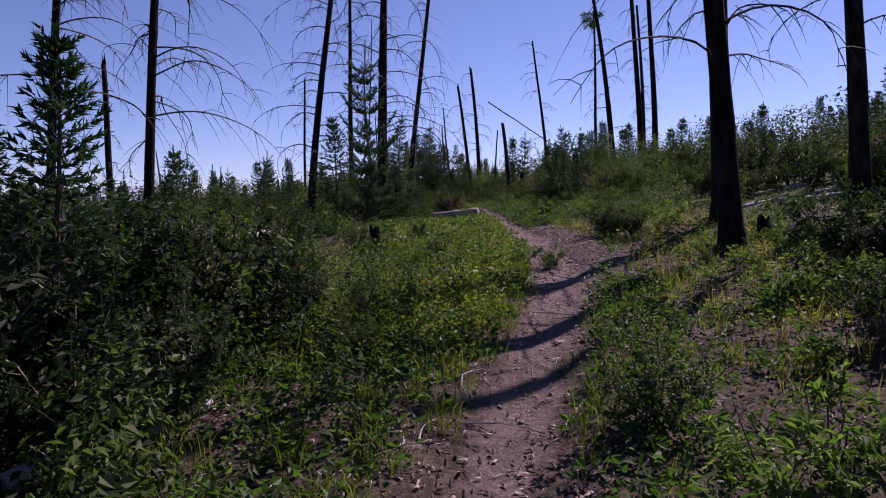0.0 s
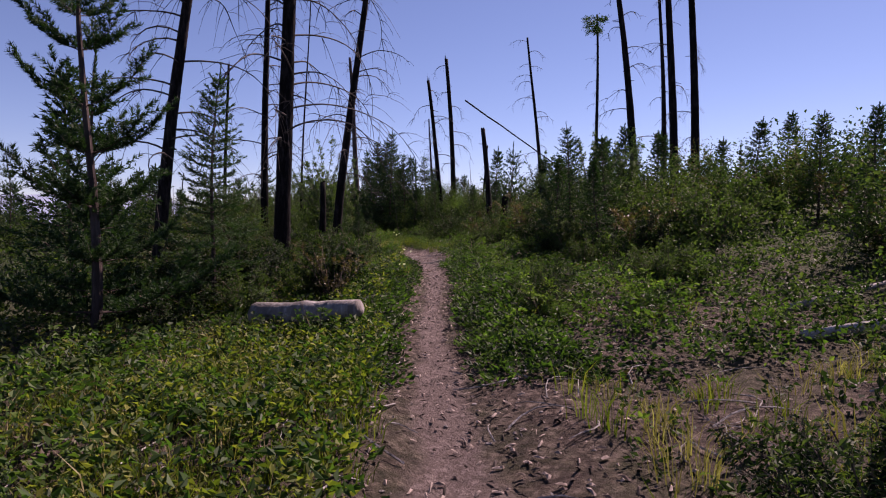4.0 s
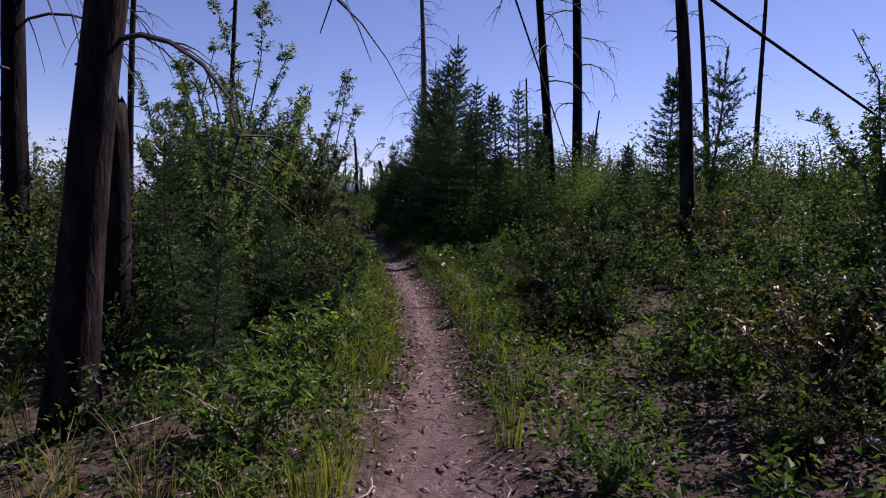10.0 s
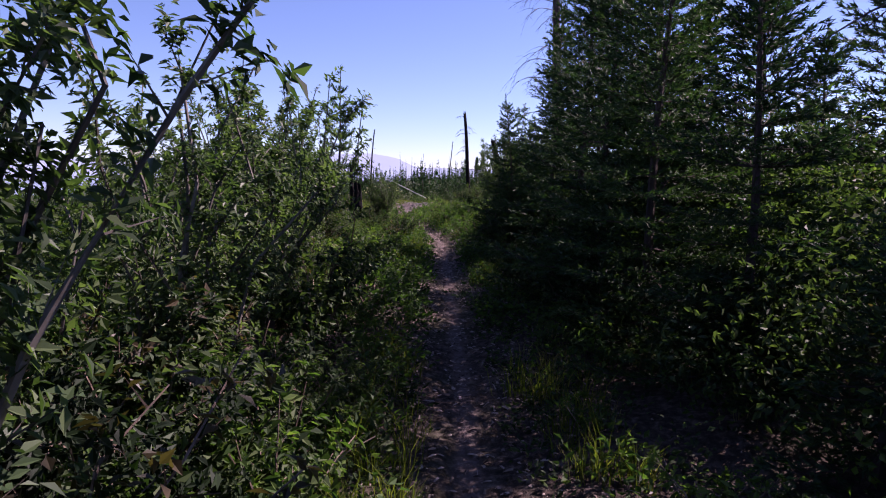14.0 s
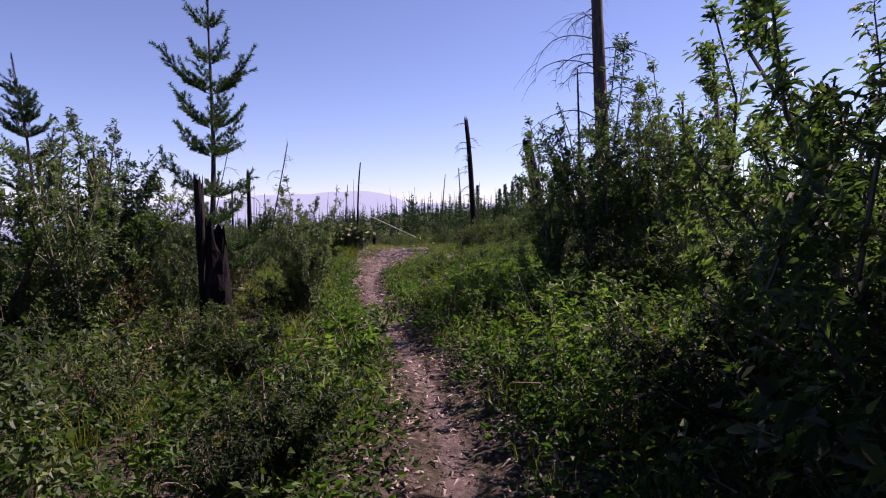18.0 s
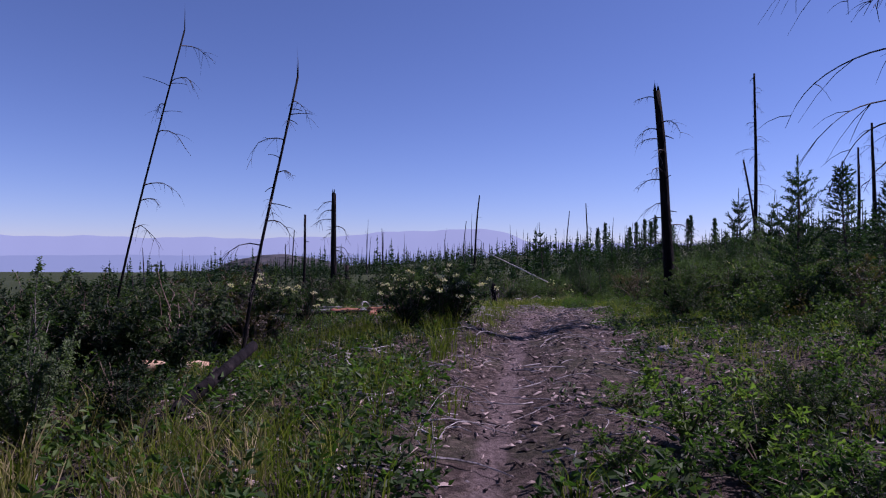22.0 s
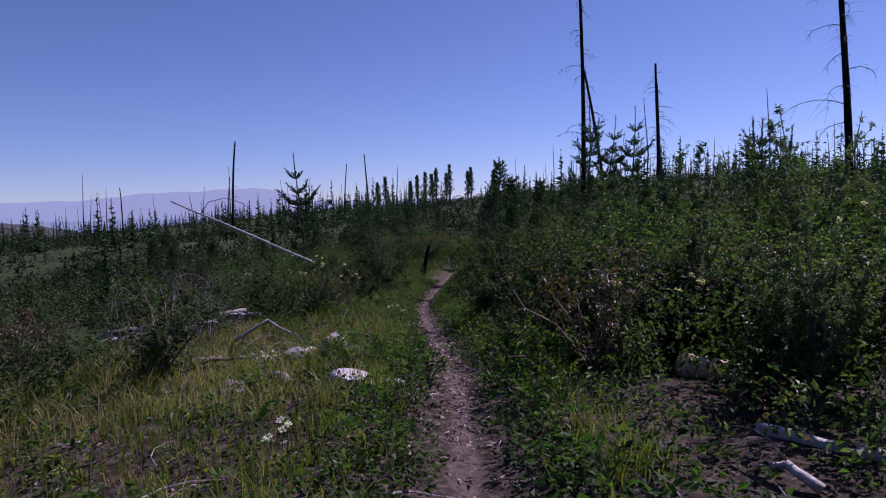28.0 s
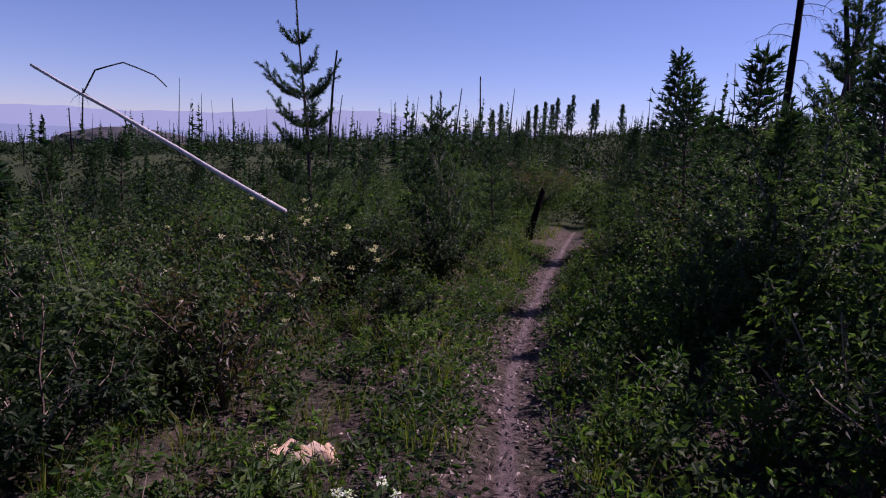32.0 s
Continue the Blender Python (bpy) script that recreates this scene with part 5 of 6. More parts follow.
# ---- dead wood and stones on the ground ----
LYING = [
    (((-0.18, 15.90, 1.08), (0.92, 15.30, 1.24)), 0.13, "grey weathered log with a sawn pale end", 0), (((-5.2, 10.9, 0.78), (-4.07, 12.39, 0.86), (-2.75, 14.15, 0.98)), 0.13, "long barkless grey log among low shrubs", 2),
    (((4.9, 8.9), (5.6, 5.9)), 0.17, "thick charred-grey log fallen beside a burnt stub", 2), (((5.6, 13.6), (11.5, 15.8)), 0.05, "pale bare pole lying on the slope", 3),
    (((4.6, 14.6), (12.0, 14.2)), 0.045, "pale bare pole lying on the slope", 3), (((5.4, 12.4), (8.6, 12.6)), 0.055, "short bleached log behind a burnt trunk", 2),
    (((3.6, 32.4, 1.75), (4.3, 34.0, 1.85)), 0.06, "bleached log end showing through the shrubs", 0), (((4.2, 33.6, 1.7), (4.7, 31.4, 1.15)), 0.06, "bleached leaning log between shrubs", 1),
    (((-1.6, 24.6), (-0.35, 25.7)), 0.085, "split bleached log on a heap of dead branches", 3), (((-3.2, 26.2), (-1.3, 27.6)), 0.06, "bleached fallen limb on needle litter", 3),
    (((-9.99, 55.23, 1.46), (-11.20, 57.11, 1.41), (-11.78, 59.00, 1.90)), 0.07, "long charred and bleached log propped across others", 4), (((-11.4, 54.2), (-9.9, 56.6)), 0.06, "bleached fallen limb under a propped log", 2),
    (((-11.4, 55.9), (-9.9, 56.8)), 0.06, "short bleached log in low herbs", 0), (((-12.7, 62.3), (-11.8, 61.2)), 0.026, "bleached limb on the bare ground", 1), (((-9.4, 66.5), (-8.9, 67.5)), 0.03, "bleached limb on the bare ground", 1),
    (((-10.3, 69.6), (-8.4, 69.9)), 0.05, "bleached pole in the grass", 0), (((-15.6, 65.8), (-14.0, 68.0)), 0.05, "bleached limb on the bare ground", 2), (((-17.4, 66.4), (-14.9, 66.9)), 0.07, "grey log at the clearing's edge", 2),
    (((-10.9, 70.7), (-9.0, 70.5)), 0.08, "grey driftwood-like root log", 3), (((-11.0, 74.2), (-9.9, 72.9)), 0.045, "split rotten log under shrubs", 3), (((-15.9, 77.2), (-15.4, 78.9)), 0.07, "grey log beside pale rocks", 2),
    (((-17.0, 80.8), (-15.4, 81.2)), 0.022, "grey dead branch in the grass", 2), (((-17.6, 76.9), (-16.0, 78.2)), 0.06, "grey log with broken limbs", 4), (((5.2, 27.6), (3.4, 29.2)), 0.05, "grey fallen limb among shrubs", 2),
    (((-18.6, 86.8, 1.13), (-20.7, 86.7, 2.07), (-22.6, 86.6, 2.9)), 0.036, "long bare pole leaning steeply out of the shrubs", 1),
    (((3.2, 38.0, 7.35), (5.3, 38.0, 5.9), (8.2, 38.0, 3.9)), 0.035, "thin dead trunk leaning across the standing ones", 0),
    (((-2.3, 3.2), (-1.7, 4.4)), 0.07, "grey barkless log under dark shrubs", 0), (((-1.0, 12.4), (0.0, 11.6)), 0.06, "grey split log in yellow grass", 1), (((-0.9, 11.9), (0.1, 11.2)), 0.07, "grey charred log in yellow grass", 1),
    (((-13.2, 61.6), (-11.9, 60.5), (-11.3, 59.7)), 0.045, "bleached straight limb on the littered ground", 1), (((-20.0, 68.5), (-17.6, 68.4)), 0.07, "long pale log at the clearing's edge", 0), (((-16.2, 64.9), (-14.3, 65.4)), 0.06, "charred log on red rotten wood", 1),
    (((-15.0, 66.0), (-13.7, 67.4)), 0.022, "bleached branch across the littered ground", 2), (((-12.7, 64.0), (-12.4, 65.2)), 0.016, "bleached forked branch beside the trail", 2), (((-10.4, 58.9), (-9.8, 58.6)), 0.014, "bleached twisted branch beside the trail", 2),
    (((-7.4, 60.9), (-6.9, 61.8)), 0.016, "bleached branch in low grass", 2), (((-6.6, 58.2), (-6.0, 59.2)), 0.02, "bleached branch in low grass", 2), (((-7.9, 64.3), (-7.3, 64.8)), 0.018, "bleached branch in low grass", 1),
    (((-16.6, 78.2, 0.75), (-16.2, 78.4, 1.0), (-15.9, 78.5, 0.8)), 0.025, "arched bare white branch over a shrub", 0),
    (((-8.4, 46.5), (-7.0, 47.9)), 0.06, "pale bare log in the green", 2), (((-9.4, 51.6), (-8.2, 50.4)), 0.05, "grey fallen limb among red stalks", 3), (((-11.6, 56.0), (-10.2, 54.6)), 0.04, "bleached straight limb under a propped log", 1),
    (((5.0, 15.6), (11.0, 17.4)), 0.04, "pale bare pole lying on the slope", 3), (((6.4, 12.0), (10.6, 11.2)), 0.05, "pale bare pole lying on the slope", 3),
]
for k, (pts, r, label, limbs) in enumerate(LYING):
    fallen_log(pts, r, label, CHAR if k in (2, 10, 25, 31) else None, "fallen logs", limbs, k)
fallen_log(((-21.75, 86.65, 2.5), (-21.5, 86.65, 2.85), (-21.0, 86.65, 2.95), (-20.5, 86.65, 2.8), (-20.3, 86.65, 2.65)), 0.014, "thin bare twig arching off a leaning pole", TWIG, "fallen logs", 0, 76, 0.5, 5, "arched_twig")
fallen_log(((-16.05, 82.45), (-15.7, 82.75)), 0.085, "short split chunk of pale orange wood in the grass", PALEWOOD, "fallen logs", 0, 77, 0.9, 8)
fallen_log(((-11.0, 76.3), (-10.6, 75.6)), 0.12, "rotten orange-brown broken log end under shrubs", PALEWOOD, "fallen logs", 0, 78, 0.7)
for k, (x, y, a, ln) in enumerate([(-15.2, 65.6, 0.3, 0.7), (-15.6, 66.1, 1.2, 0.6), (-14.7, 65.0, 2.0, 0.5), (-16.0, 65.4, 0.8, 0.6), (-14.4, 65.9, 2.6, 0.5), (-15.0, 66.7, 0.1, 0.6), (-14.0, 64.6, 1.0, 0.4), (-15.9, 68.2, 0.4, 0.5), (-16.4, 69.4, 1.9, 0.6), (-15.4, 69.9, 0.9, 0.4), (-17.2, 70.6, 0.2, 0.6)]):
    fallen_log(((x, y), (x + ln * math.cos(a), y + ln * math.sin(a))), 0.07, "slab of rotten red wood on the ground", REDWOOD, "slabs of rotten wood", 0, 90 + k, 0.8, 7)
fallen_log(((-13.6, 59.2), (-13.0, 59.6)), 0.08, "short reddish split log on bare ground", PALEWOOD, "fallen logs", 0, 79, 0.9)

# a heap of bleached dead limbs under the burnt trees
heap = np.random.default_rng(66)
for k in range(46):
    x, y, a, ln = heap.uniform(-2.9, -0.1), heap.uniform(22.4, 25.8), heap.uniform(0, 6.283), heap.uniform(0.4, 1.3)
    z = float(ground(x, y))
    rise = heap.uniform(0.0, 0.18)
    ex, ey = x + ln * math.cos(a), y + ln * math.sin(a)
    if abs(ex - float(trail_x(ey))) < 0.5:
        continue
    fallen_log(((x, y, z + 0.03), ((x + ex) / 2 + heap.normal() * 0.06, (y + ey) / 2, z + 0.05 + rise), (ex, ey, float(ground(ex, ey)) + 0.03)), heap.uniform(0.012, 0.03), "bleached dead branch in a tangled heap", None, "heap of dead branches", 2, 200 + k, 0.4, 5, "dead_branch")

# a bare grey thicket of dead limbs beside the rocks
for k in range(34):
    x, y, a, ln = -18.05 + heap.normal() * 0.3, 79.1 + heap.normal() * 0.3, heap.uniform(0, 6.283), heap.uniform(0.3, 0.8)
    z, rise = float(ground(x, y)), heap.uniform(0.3, 1.3)
    fallen_log(((x, y, z), (x + 0.6 * ln * math.cos(a), y + 0.6 * ln * math.sin(a), z + 0.7 * rise), (x + ln * math.cos(a), y + ln * math.sin(a), z + rise)), heap.uniform(0.006, 0.014), "bare grey dead branch standing out of a heap", GREYWOOD if k % 3 else TWIG, "heap of dead branches", 4, 260 + k, 0.35, 5, "dead_branch")

# bleached branches strewn over the clearing, and a thick barkless log end beside it
for k in range(64):
    if k < 46:
        x, y = heap.uniform(-18.6, -13.6), heap.uniform(65.2, 72.6)
    else:
        x, y = heap.uniform(-11.6, -9.6), heap.uniform(69.2, 73.4)
    a, ln, r = heap.uniform(0, 6.283), heap.uniform(0.25, 1.1), heap.uniform(0.009, 0.032)
    ex, ey = x + ln * math.cos(a), y + ln * math.sin(a)
    if min(abs(x - float(trail_x(y))), abs(ex - float(trail_x(ey)))) > 0.7:
        fallen_log(((x, y, float(ground(x, y)) + r), ((x + ex) / 2, (y + ey) / 2, float(ground((x + ex) / 2, (y + ey) / 2)) + 0.03 + heap.uniform(0, 0.08)), (ex, ey, float(ground(ex, ey)) + r)), r, "bleached dead branch lying in the clearing", None, "fallen branches in the clearing", int(k % 4 == 0), 300 + k, 0.5, 6, "dead_branch")
fallen_log(((-10.98, 71.1), (-10.5, 71.0)), 0.13, "thick grey barkless log end with weathered cracks", GREYWOOD, "fallen logs", 0, 371, 0.8, 14)
fallen_log(((-10.95, 70.85, 1.42), (-10.3, 70.8, 1.43), (-9.4, 70.7, 1.4)), 0.045, "pale barkless pole resting on a log end", None, "fallen logs", 1, 372, 0.7)
fallen_log(((-10.1, 72.5, 1.15), (-10.08, 72.52, 1.45), (-10.13, 72.5, 1.8)), 0.045, "upright dead root with bare grey twigs", None, "fallen logs", 5, 373, 0.4)
fallen_log(((-10.35, 72.4, 1.5), (-9.7, 72.5, 1.42)), 0.06, "charred broken branch leaning on a dead root", CHAR, "fallen logs", 0, 374, 0.7)
# grey logs and bare brush piled behind the dry grass
for k, (x, y, ex, ey, r) in enumerate([(-20.4, 80.5, -18.2, 81.9, 0.09), (-19.9, 81.4, -18.4, 80.6, 0.06), (-20.0, 79.9, -18.0, 80.3, 0.05), (-18.9, 82.2, -17.6, 81.2, 0.07)]):
    fallen_log(((x, y, float(ground(x, y)) + 0.12), (ex, ey, float(ground(ex, ey)) + 0.3)), r, "grey barkless log in a pile of dead brush", None, "fallen logs", 2, 380 + k, 0.6)
for k in range(34):
    if k < 16:
        x, y, tall = -19.0 + heap.uniform(-1.2, 1.0), 80.6 + heap.uniform(-0.8, 1.0), heap.uniform(0.3, 1.5)
    else:
        x, y, tall = -16.9 + heap.uniform(-0.9, 0.6), 77.3 + heap.uniform(-0.8, 0.6), heap.uniform(0.05, 0.45)
    a, ln, z = heap.uniform(0, 6.283), heap.uniform(0.4, 1.0), float(ground(x, y))
    fallen_log(((x, y, z), (x + 0.5 * ln * math.cos(a), y + 0.5 * ln * math.sin(a), z + 0.75 * tall), (x + ln * math.cos(a), y + ln * math.sin(a), z + tall)), heap.uniform(0.008, 0.024), "bare grey dead branch standing out of a heap", GREYWOOD if k % 3 else TWIG, "heap of dead branches", 3, 400 + k, 0.35, 5, "dead_branch")

stump(4.75, 9.4, 0.5, 0.1, "burnt black stub beside a leaning trunk", 1)
stump(-1.1, 11.4, 0.6, 0.1, "charred root stub with pale splintered top", 2, (-0.12, 0.1), 0.5)
stump(4.9, 8.0, 0.55, 0.17, "charred hollow stub with a split side", 3, (0.1, 0.0), 0.4)
stump(3.9, 29.1, 1.55, 0.13, "upright charred stub among green shrubs", 4, (0.03, 0.05), 0.05)
stump(-7.7, 51.05, 1.5, 0.125, "tall burnt stub with cracked shiny char", 5, (-0.12, 0.1), 0.45)
stump(-7.95, 51.15, 1.95, 0.06, "thin charred stub behind a thicker one", 6, (-0.05, 0.0), 0.1)
gnarled = base("gnarled_stub", -14.5, 70.43, "small gnarled burnt stub with a hooked head, in the clearing", "stump", "burnt stumps", 0.05)
for name, path, radii in (("foot", ((0, 0, 0), (0.02, 0.01, 0.1), (0, 0, 0.2), (-0.02, 0, 0.28)), (0.16, 0.14, 0.11, 0.055)), ("neck", ((-0.015, 0, 0.2), (-0.03, 0, 0.32), (-0.05, 0, 0.42), (-0.06, 0, 0.5)), (0.075, 0.055, 0.05, 0.06)),
                          ("head", ((-0.1, 0.0, 0.46), (-0.06, 0, 0.5), (-0.045, 0, 0.57), (-0.06, 0.0, 0.65), (-0.08, 0, 0.69)), (0.03, 0.1, 0.085, 0.05, 0.02)), ("hook", ((-0.03, 0, 0.56), (0.03, 0, 0.53), (0.06, 0, 0.49)), (0.05, 0.035, 0.012)), ("root", ((0.05, 0, 0.1), (0.16, -0.05, 0.06), (0.26, -0.1, 0.02)), (0.07, 0.05, 0.02)), ("root", ((-0.05, 0, 0.1), (-0.16, -0.06, 0.06), (-0.27, -0.1, 0.03)), (0.07, 0.05, 0.02))):
    own = Bag()
    tube(own, np.array(path), np.array(radii), 10, 0.16, True, len(path))
    part(name, own.mesh(name, CHAR), gnarled)
stump(-19.0, 76.3, 0.4, 0.14, "low charred stub in the dry grass", 12, (0.05, 0.0), 0.5)
stump(-17.3, 96.8, 1.6, 0.1, "slanting charred post beside the far trail", 9, (0.35, 0.0), 0.1)
stump(-1.2, 9.0, 0.3, 0.1, "low charred root in the grass", 10, (0.1, 0.1), 0.5)
stump(-9.0, 47.5, 1.4, 0.1, "charred stub half hidden by willows", 11, (0, 0), 0.1)

for k, (x, y, size, turn) in enumerate([(-14.08, 75.3, (0.25, 0.13, 0.13), -20), (-13.72, 75.45, (0.15, 0.09, 0.06), 0), (-15.0, 77.75, (0.2, 0.16, 0.22), 40), (-14.72, 77.75, (0.2, 0.13, 0.1), 10), (-15.5, 77.6, (0.17, 0.13, 0.13), 70),
    (-14.9, 79.3, (0.12, 0.1, 0.07), 0), (-15.13, 75.2, (0.14, 0.12, 0.13), 30), (-14.75, 75.35, (0.12, 0.09, 0.1), 60), (-10.75, 71.0, (0.22, 0.16, 0.14), 15), (1.0, 5.75, (0.05, 0.04, 0.02), 0), (1.9, 9.5, (0.06, 0.05, 0.02), 30),
    (-13.3, 66.9, (0.16, 0.1, 0.08), 0), (-9.0, 62.5, (0.1, 0.08, 0.06), 0), (-13.1, 71.6, (0.08, 0.07, 0.04), 50), (-14.9, 69.2, (0.13, 0.1, 0.07), 0)]):
    rock(x, y, size, "large white quartz rock lying in grass" if k == 0 else "pale angular granite rock in grass" if k < 9 else "flat stone set in the trail", k, turn, 0.1 if k == 0 else 0.35, mat=WHITEROCK if k == 0 else None)


def bloom(x, y, spread, count, top, mat, label, name, size, seed):
    """Flower heads on thin stalks over a bush."""
    g = np.random.default_rng(seed)
    ob = base(name, x, y, label, "flowers", "flower heads", 0.0)
    stalks = Bag()
    for _ in range(count):
        dx, dy = g.normal(0, spread, 2)
        h = top * g.uniform(0.62, 1.05) * (1 - 0.25 * min(1.5, math.hypot(dx, dy) / spread / 1.5))
        p = np.array([dx, dy, h])
        tube(stalks, np.array([[dx * 0.7, dy * 0.7, 0.05], [dx * 0.9, dy * 0.9, h * 0.6], p]), [0.004, 0.003, 0.002], 3, cap=False)
        u = g.normal(size=(26, 3))
        u /= np.linalg.norm(u, axis=1, keepdims=True)
        head = Bag()
        leaves(head, p + u * size * [1, 1, 0.45] * g.random((26, 1)), u, size * 0.5, size * 0.4, 0.3, g)
        part("flower_head", head.mesh("flower_head", mat), ob)
    tagged(part("stalkwork", stalks.mesh("stalkwork", STEM), ob), kind="stuff")


for k, (x, y, spread, count, top) in enumerate([(-12.1, 62.9, 0.38, 44, 0.95), (-12.9, 63.4, 0.3, 20, 0.9), (-14.2, 61.6, 0.4, 34, 1.0), (-19.0, 87.4, 0.9, 26, 1.55), (-17.8, 86.6, 0.6, 14, 1.3), (-10.4, 77.5, 0.5, 16, 1.6), (-9.0, 73.0, 0.5, 12, 1.4), (-9.6, 83.4, 0.35, 14, 2.0), (-8.9, 84.2, 0.3, 10, 2.2), (-7.8, 79.4, 0.5, 10, 1.9)]):
    bloom(x, y, spread, count, top, FLUFF, "cream plumes of withered flowers over a shrub", "flower_plumes", 0.045, k)
for k, (x, y, count, top) in enumerate([(0.5, 7.4, 3, 0.35), (0.9, 25.6, 4, 0.22), (0.3, 26.9, 4, 0.2), (0.2, 36.0, 2, 0.5), (0.1, 37.0, 2, 0.5), (1.2, 20.4, 3, 0.2), (-13.9, 73.4, 5, 0.25), (-15.2, 82.0, 5, 0.3)]):
    bloom(x, y, 0.14, count, top, WHITE, "small white flowers on thin stalks in grass", "white_flowers", 0.03, 40 + k)


# ---- growth that nobody could count: grass, ground cover, litter, the far slopes ----
def off_trail(y, d):
    return trail_x(y) + d


def grass_of(name, mat, patches, label, seed):
    """patches: tufts, y from and to, distance from the trail from and to, height, blades a tuft."""
    g = np.random.default_rng(seed)
    bag = Bag()
    for tufts, y0, y1, d0, d1, h, blade in patches:
        y, d = g.uniform(y0, y1, tufts), g.uniform(d0, d1, tufts)
        size = h * g.uniform(0.5, 1.15, tufts)
        cx, cy = np.repeat(off_trail(y, d), blade), np.repeat(y, blade)
        hh = np.repeat(size, blade) * g.uniform(0.5, 1.1, tufts * blade)
        a, r = g.uniform(0, 6.283, len(cx)), np.abs(g.normal(0, 0.06, len(cx))) + 0.01
        x, yy = cx + np.cos(a) * r, cy + np.sin(a) * r
        root = np.stack([x, yy, ground(x, yy) - 0.02], 1)
        tip = root + np.stack([np.cos(a) * hh * g.uniform(0.1, 0.65, len(a)), np.sin(a) * hh * g.uniform(0.1, 0.65, len(a)), hh], 1)
        blades(bag, root, tip, g.uniform(0.004, 0.009, len(a)), g)
    tagged(new(name, bag.mesh(name, mat)), label, "grass", kind="stuff")


grass_of("grass", GRASS, [
    (650, 6, 15, -2.6, -0.45, 0.23, 20), (160, 0, 8, -0.9, -0.35, 0.2, 16), (120, 0, 8, 0.4, 0.9, 0.2, 14), (220, 58, 75, -1.2, -0.35, 0.2, 14), (160, -2, 8, -2.4, -0.7, 0.35, 20), (120, 1, 14, 0.8, 3.0, 0.3, 18), (160, 15, 24, -3, -0.5, 0.28, 16), (160, 15, 27, 0.5, 3, 0.22, 14), (120, 22, 30, -8, -2.5, 0.4, 18),
    (160, 27, 41, -0.9, -0.35, 0.4, 20), (120, 27, 41, 0.4, 1.1, 0.36, 20), (260, 44, 58, -2.6, -0.45, 0.4, 20), (160, 44, 58, 0.4, 1.4, 0.32, 18), (900, 56, 68, 1.8, 8, 0.2, 14), (200, 55, 63, -3.0, -0.7, 0.36, 20),
    (130, 63, 69, -5, -1.0, 0.2, 12), (260, 70, 76, -4.5, -0.6, 0.3, 16), (220, 66, 71, 1.2, 4.5, 0.28, 16), (160, 75, 80, -4.5, -0.55, 0.3, 18), (120, 71, 84, 0.4, 1.0, 0.32, 18), (360, 79, 100, -2.6, -0.35, 0.38, 18), (120, 84, 104, 0.35, 1.0, 0.34, 18)],
    "tufts of green grass beside the trail", 5)
grass_of("dry_grass", DRYGRASS, [
    (240, 4, 14, 1.0, 3.6, 0.26, 16), (160, 6, 16, -2.6, -0.6, 0.26, 16), (50, 17, 25, -1.8, -0.45, 0.25, 16), (60, 23, 29, -2.2, -0.7, 0.42, 26), (90, 22, 30, -9, -3, 0.35, 16), (90, 52, 58, -3, -0.8, 0.4, 18),
    (160, 57, 72, -6, -1.0, 0.22, 12), (120, 58, 72, 1.5, 6, 0.2, 12), (420, 74, 81, -5.0, -0.5, 0.34, 18), (220, 67, 74, -5.5, -0.8, 0.2, 14), (60, 40, 50, 0.6, 2.0, 0.3, 14)],
    "sun-bleached dry grass in loose tufts", 6)


def cover_of(name, mat, patches, label, seed, leaf):
    """Low herbs: rosettes of small leaves close over the soil."""
    g = np.random.default_rng(seed)
    bag = Bag()
    for count, y0, y1, d0, d1, h in patches:
        y, d = g.uniform(y0, y1, count), g.uniform(d0, d1, count)
        each = 12
        cx, cy = np.repeat(off_trail(y, d), each), np.repeat(y, each)
        a, r = g.uniform(0, 6.283, len(cx)), g.uniform(0.01, 0.11, len(cx))
        x, yy = cx + np.cos(a) * r, cy + np.sin(a) * r
        at = np.stack([x, yy, ground(x, yy) + np.repeat(h * g.uniform(0.2, 1.0, count), each) * g.uniform(0.3, 1.0, len(x))], 1)
        way = np.stack([np.cos(a), np.sin(a), g.uniform(-0.1, 0.8, len(a))], 1) + g.normal(size=(len(a), 3)) * 0.3
        size = leaf * g.uniform(0.6, 1.3, len(a))
        leaves(bag, at, way, size, size * 0.55, 0.2, g)
    tagged(new(name, bag.mesh(name, mat)), label, "plants", kind="stuff")


cover_of("ground_cover", LEAF, [(900, 14, 23, 0.3, 1.2, 0.12), (800, 14, 23, -1.2, -0.3, 0.12), (500, 30, 58, 0.28, 0.8, 0.15), (500, 30, 58, -0.8, -0.28, 0.15), (600, 72, 96, 0.22, 0.7, 0.14), (600, 72, 96, -0.7, -0.22, 0.14), (900, -2, 14, -6, -0.8, 0.3), (500, -2, 14, 0.9, 6, 0.25), (1300, 14, 28, 0.6, 6, 0.25), (900, 14, 28, -5, -0.6, 0.25), (900, 28, 45, -4, -0.5, 0.35), (700, 28, 45, 0.5, 4, 0.35),
    (900, 45, 60, -5, -0.45, 0.3), (900, 45, 60, 0.45, 5, 0.3), (3000, 57, 72, 1.3, 8, 0.14), (1500, 58, 64, -8, -1.0, 0.13), (260, 64, 72, -4.5, -1.0, 0.12), (700, 16, 28, 0.7, 4, 0.3), (700, 15, 25, -4, -0.6, 0.3), (350, 72, 80, -6, -0.35, 0.2), (1100, 80, 95, -6, -0.35, 0.25), (700, 72, 95, 0.5, 4, 0.3)], "low leafy herbs that cover the soil", 8, 0.05)
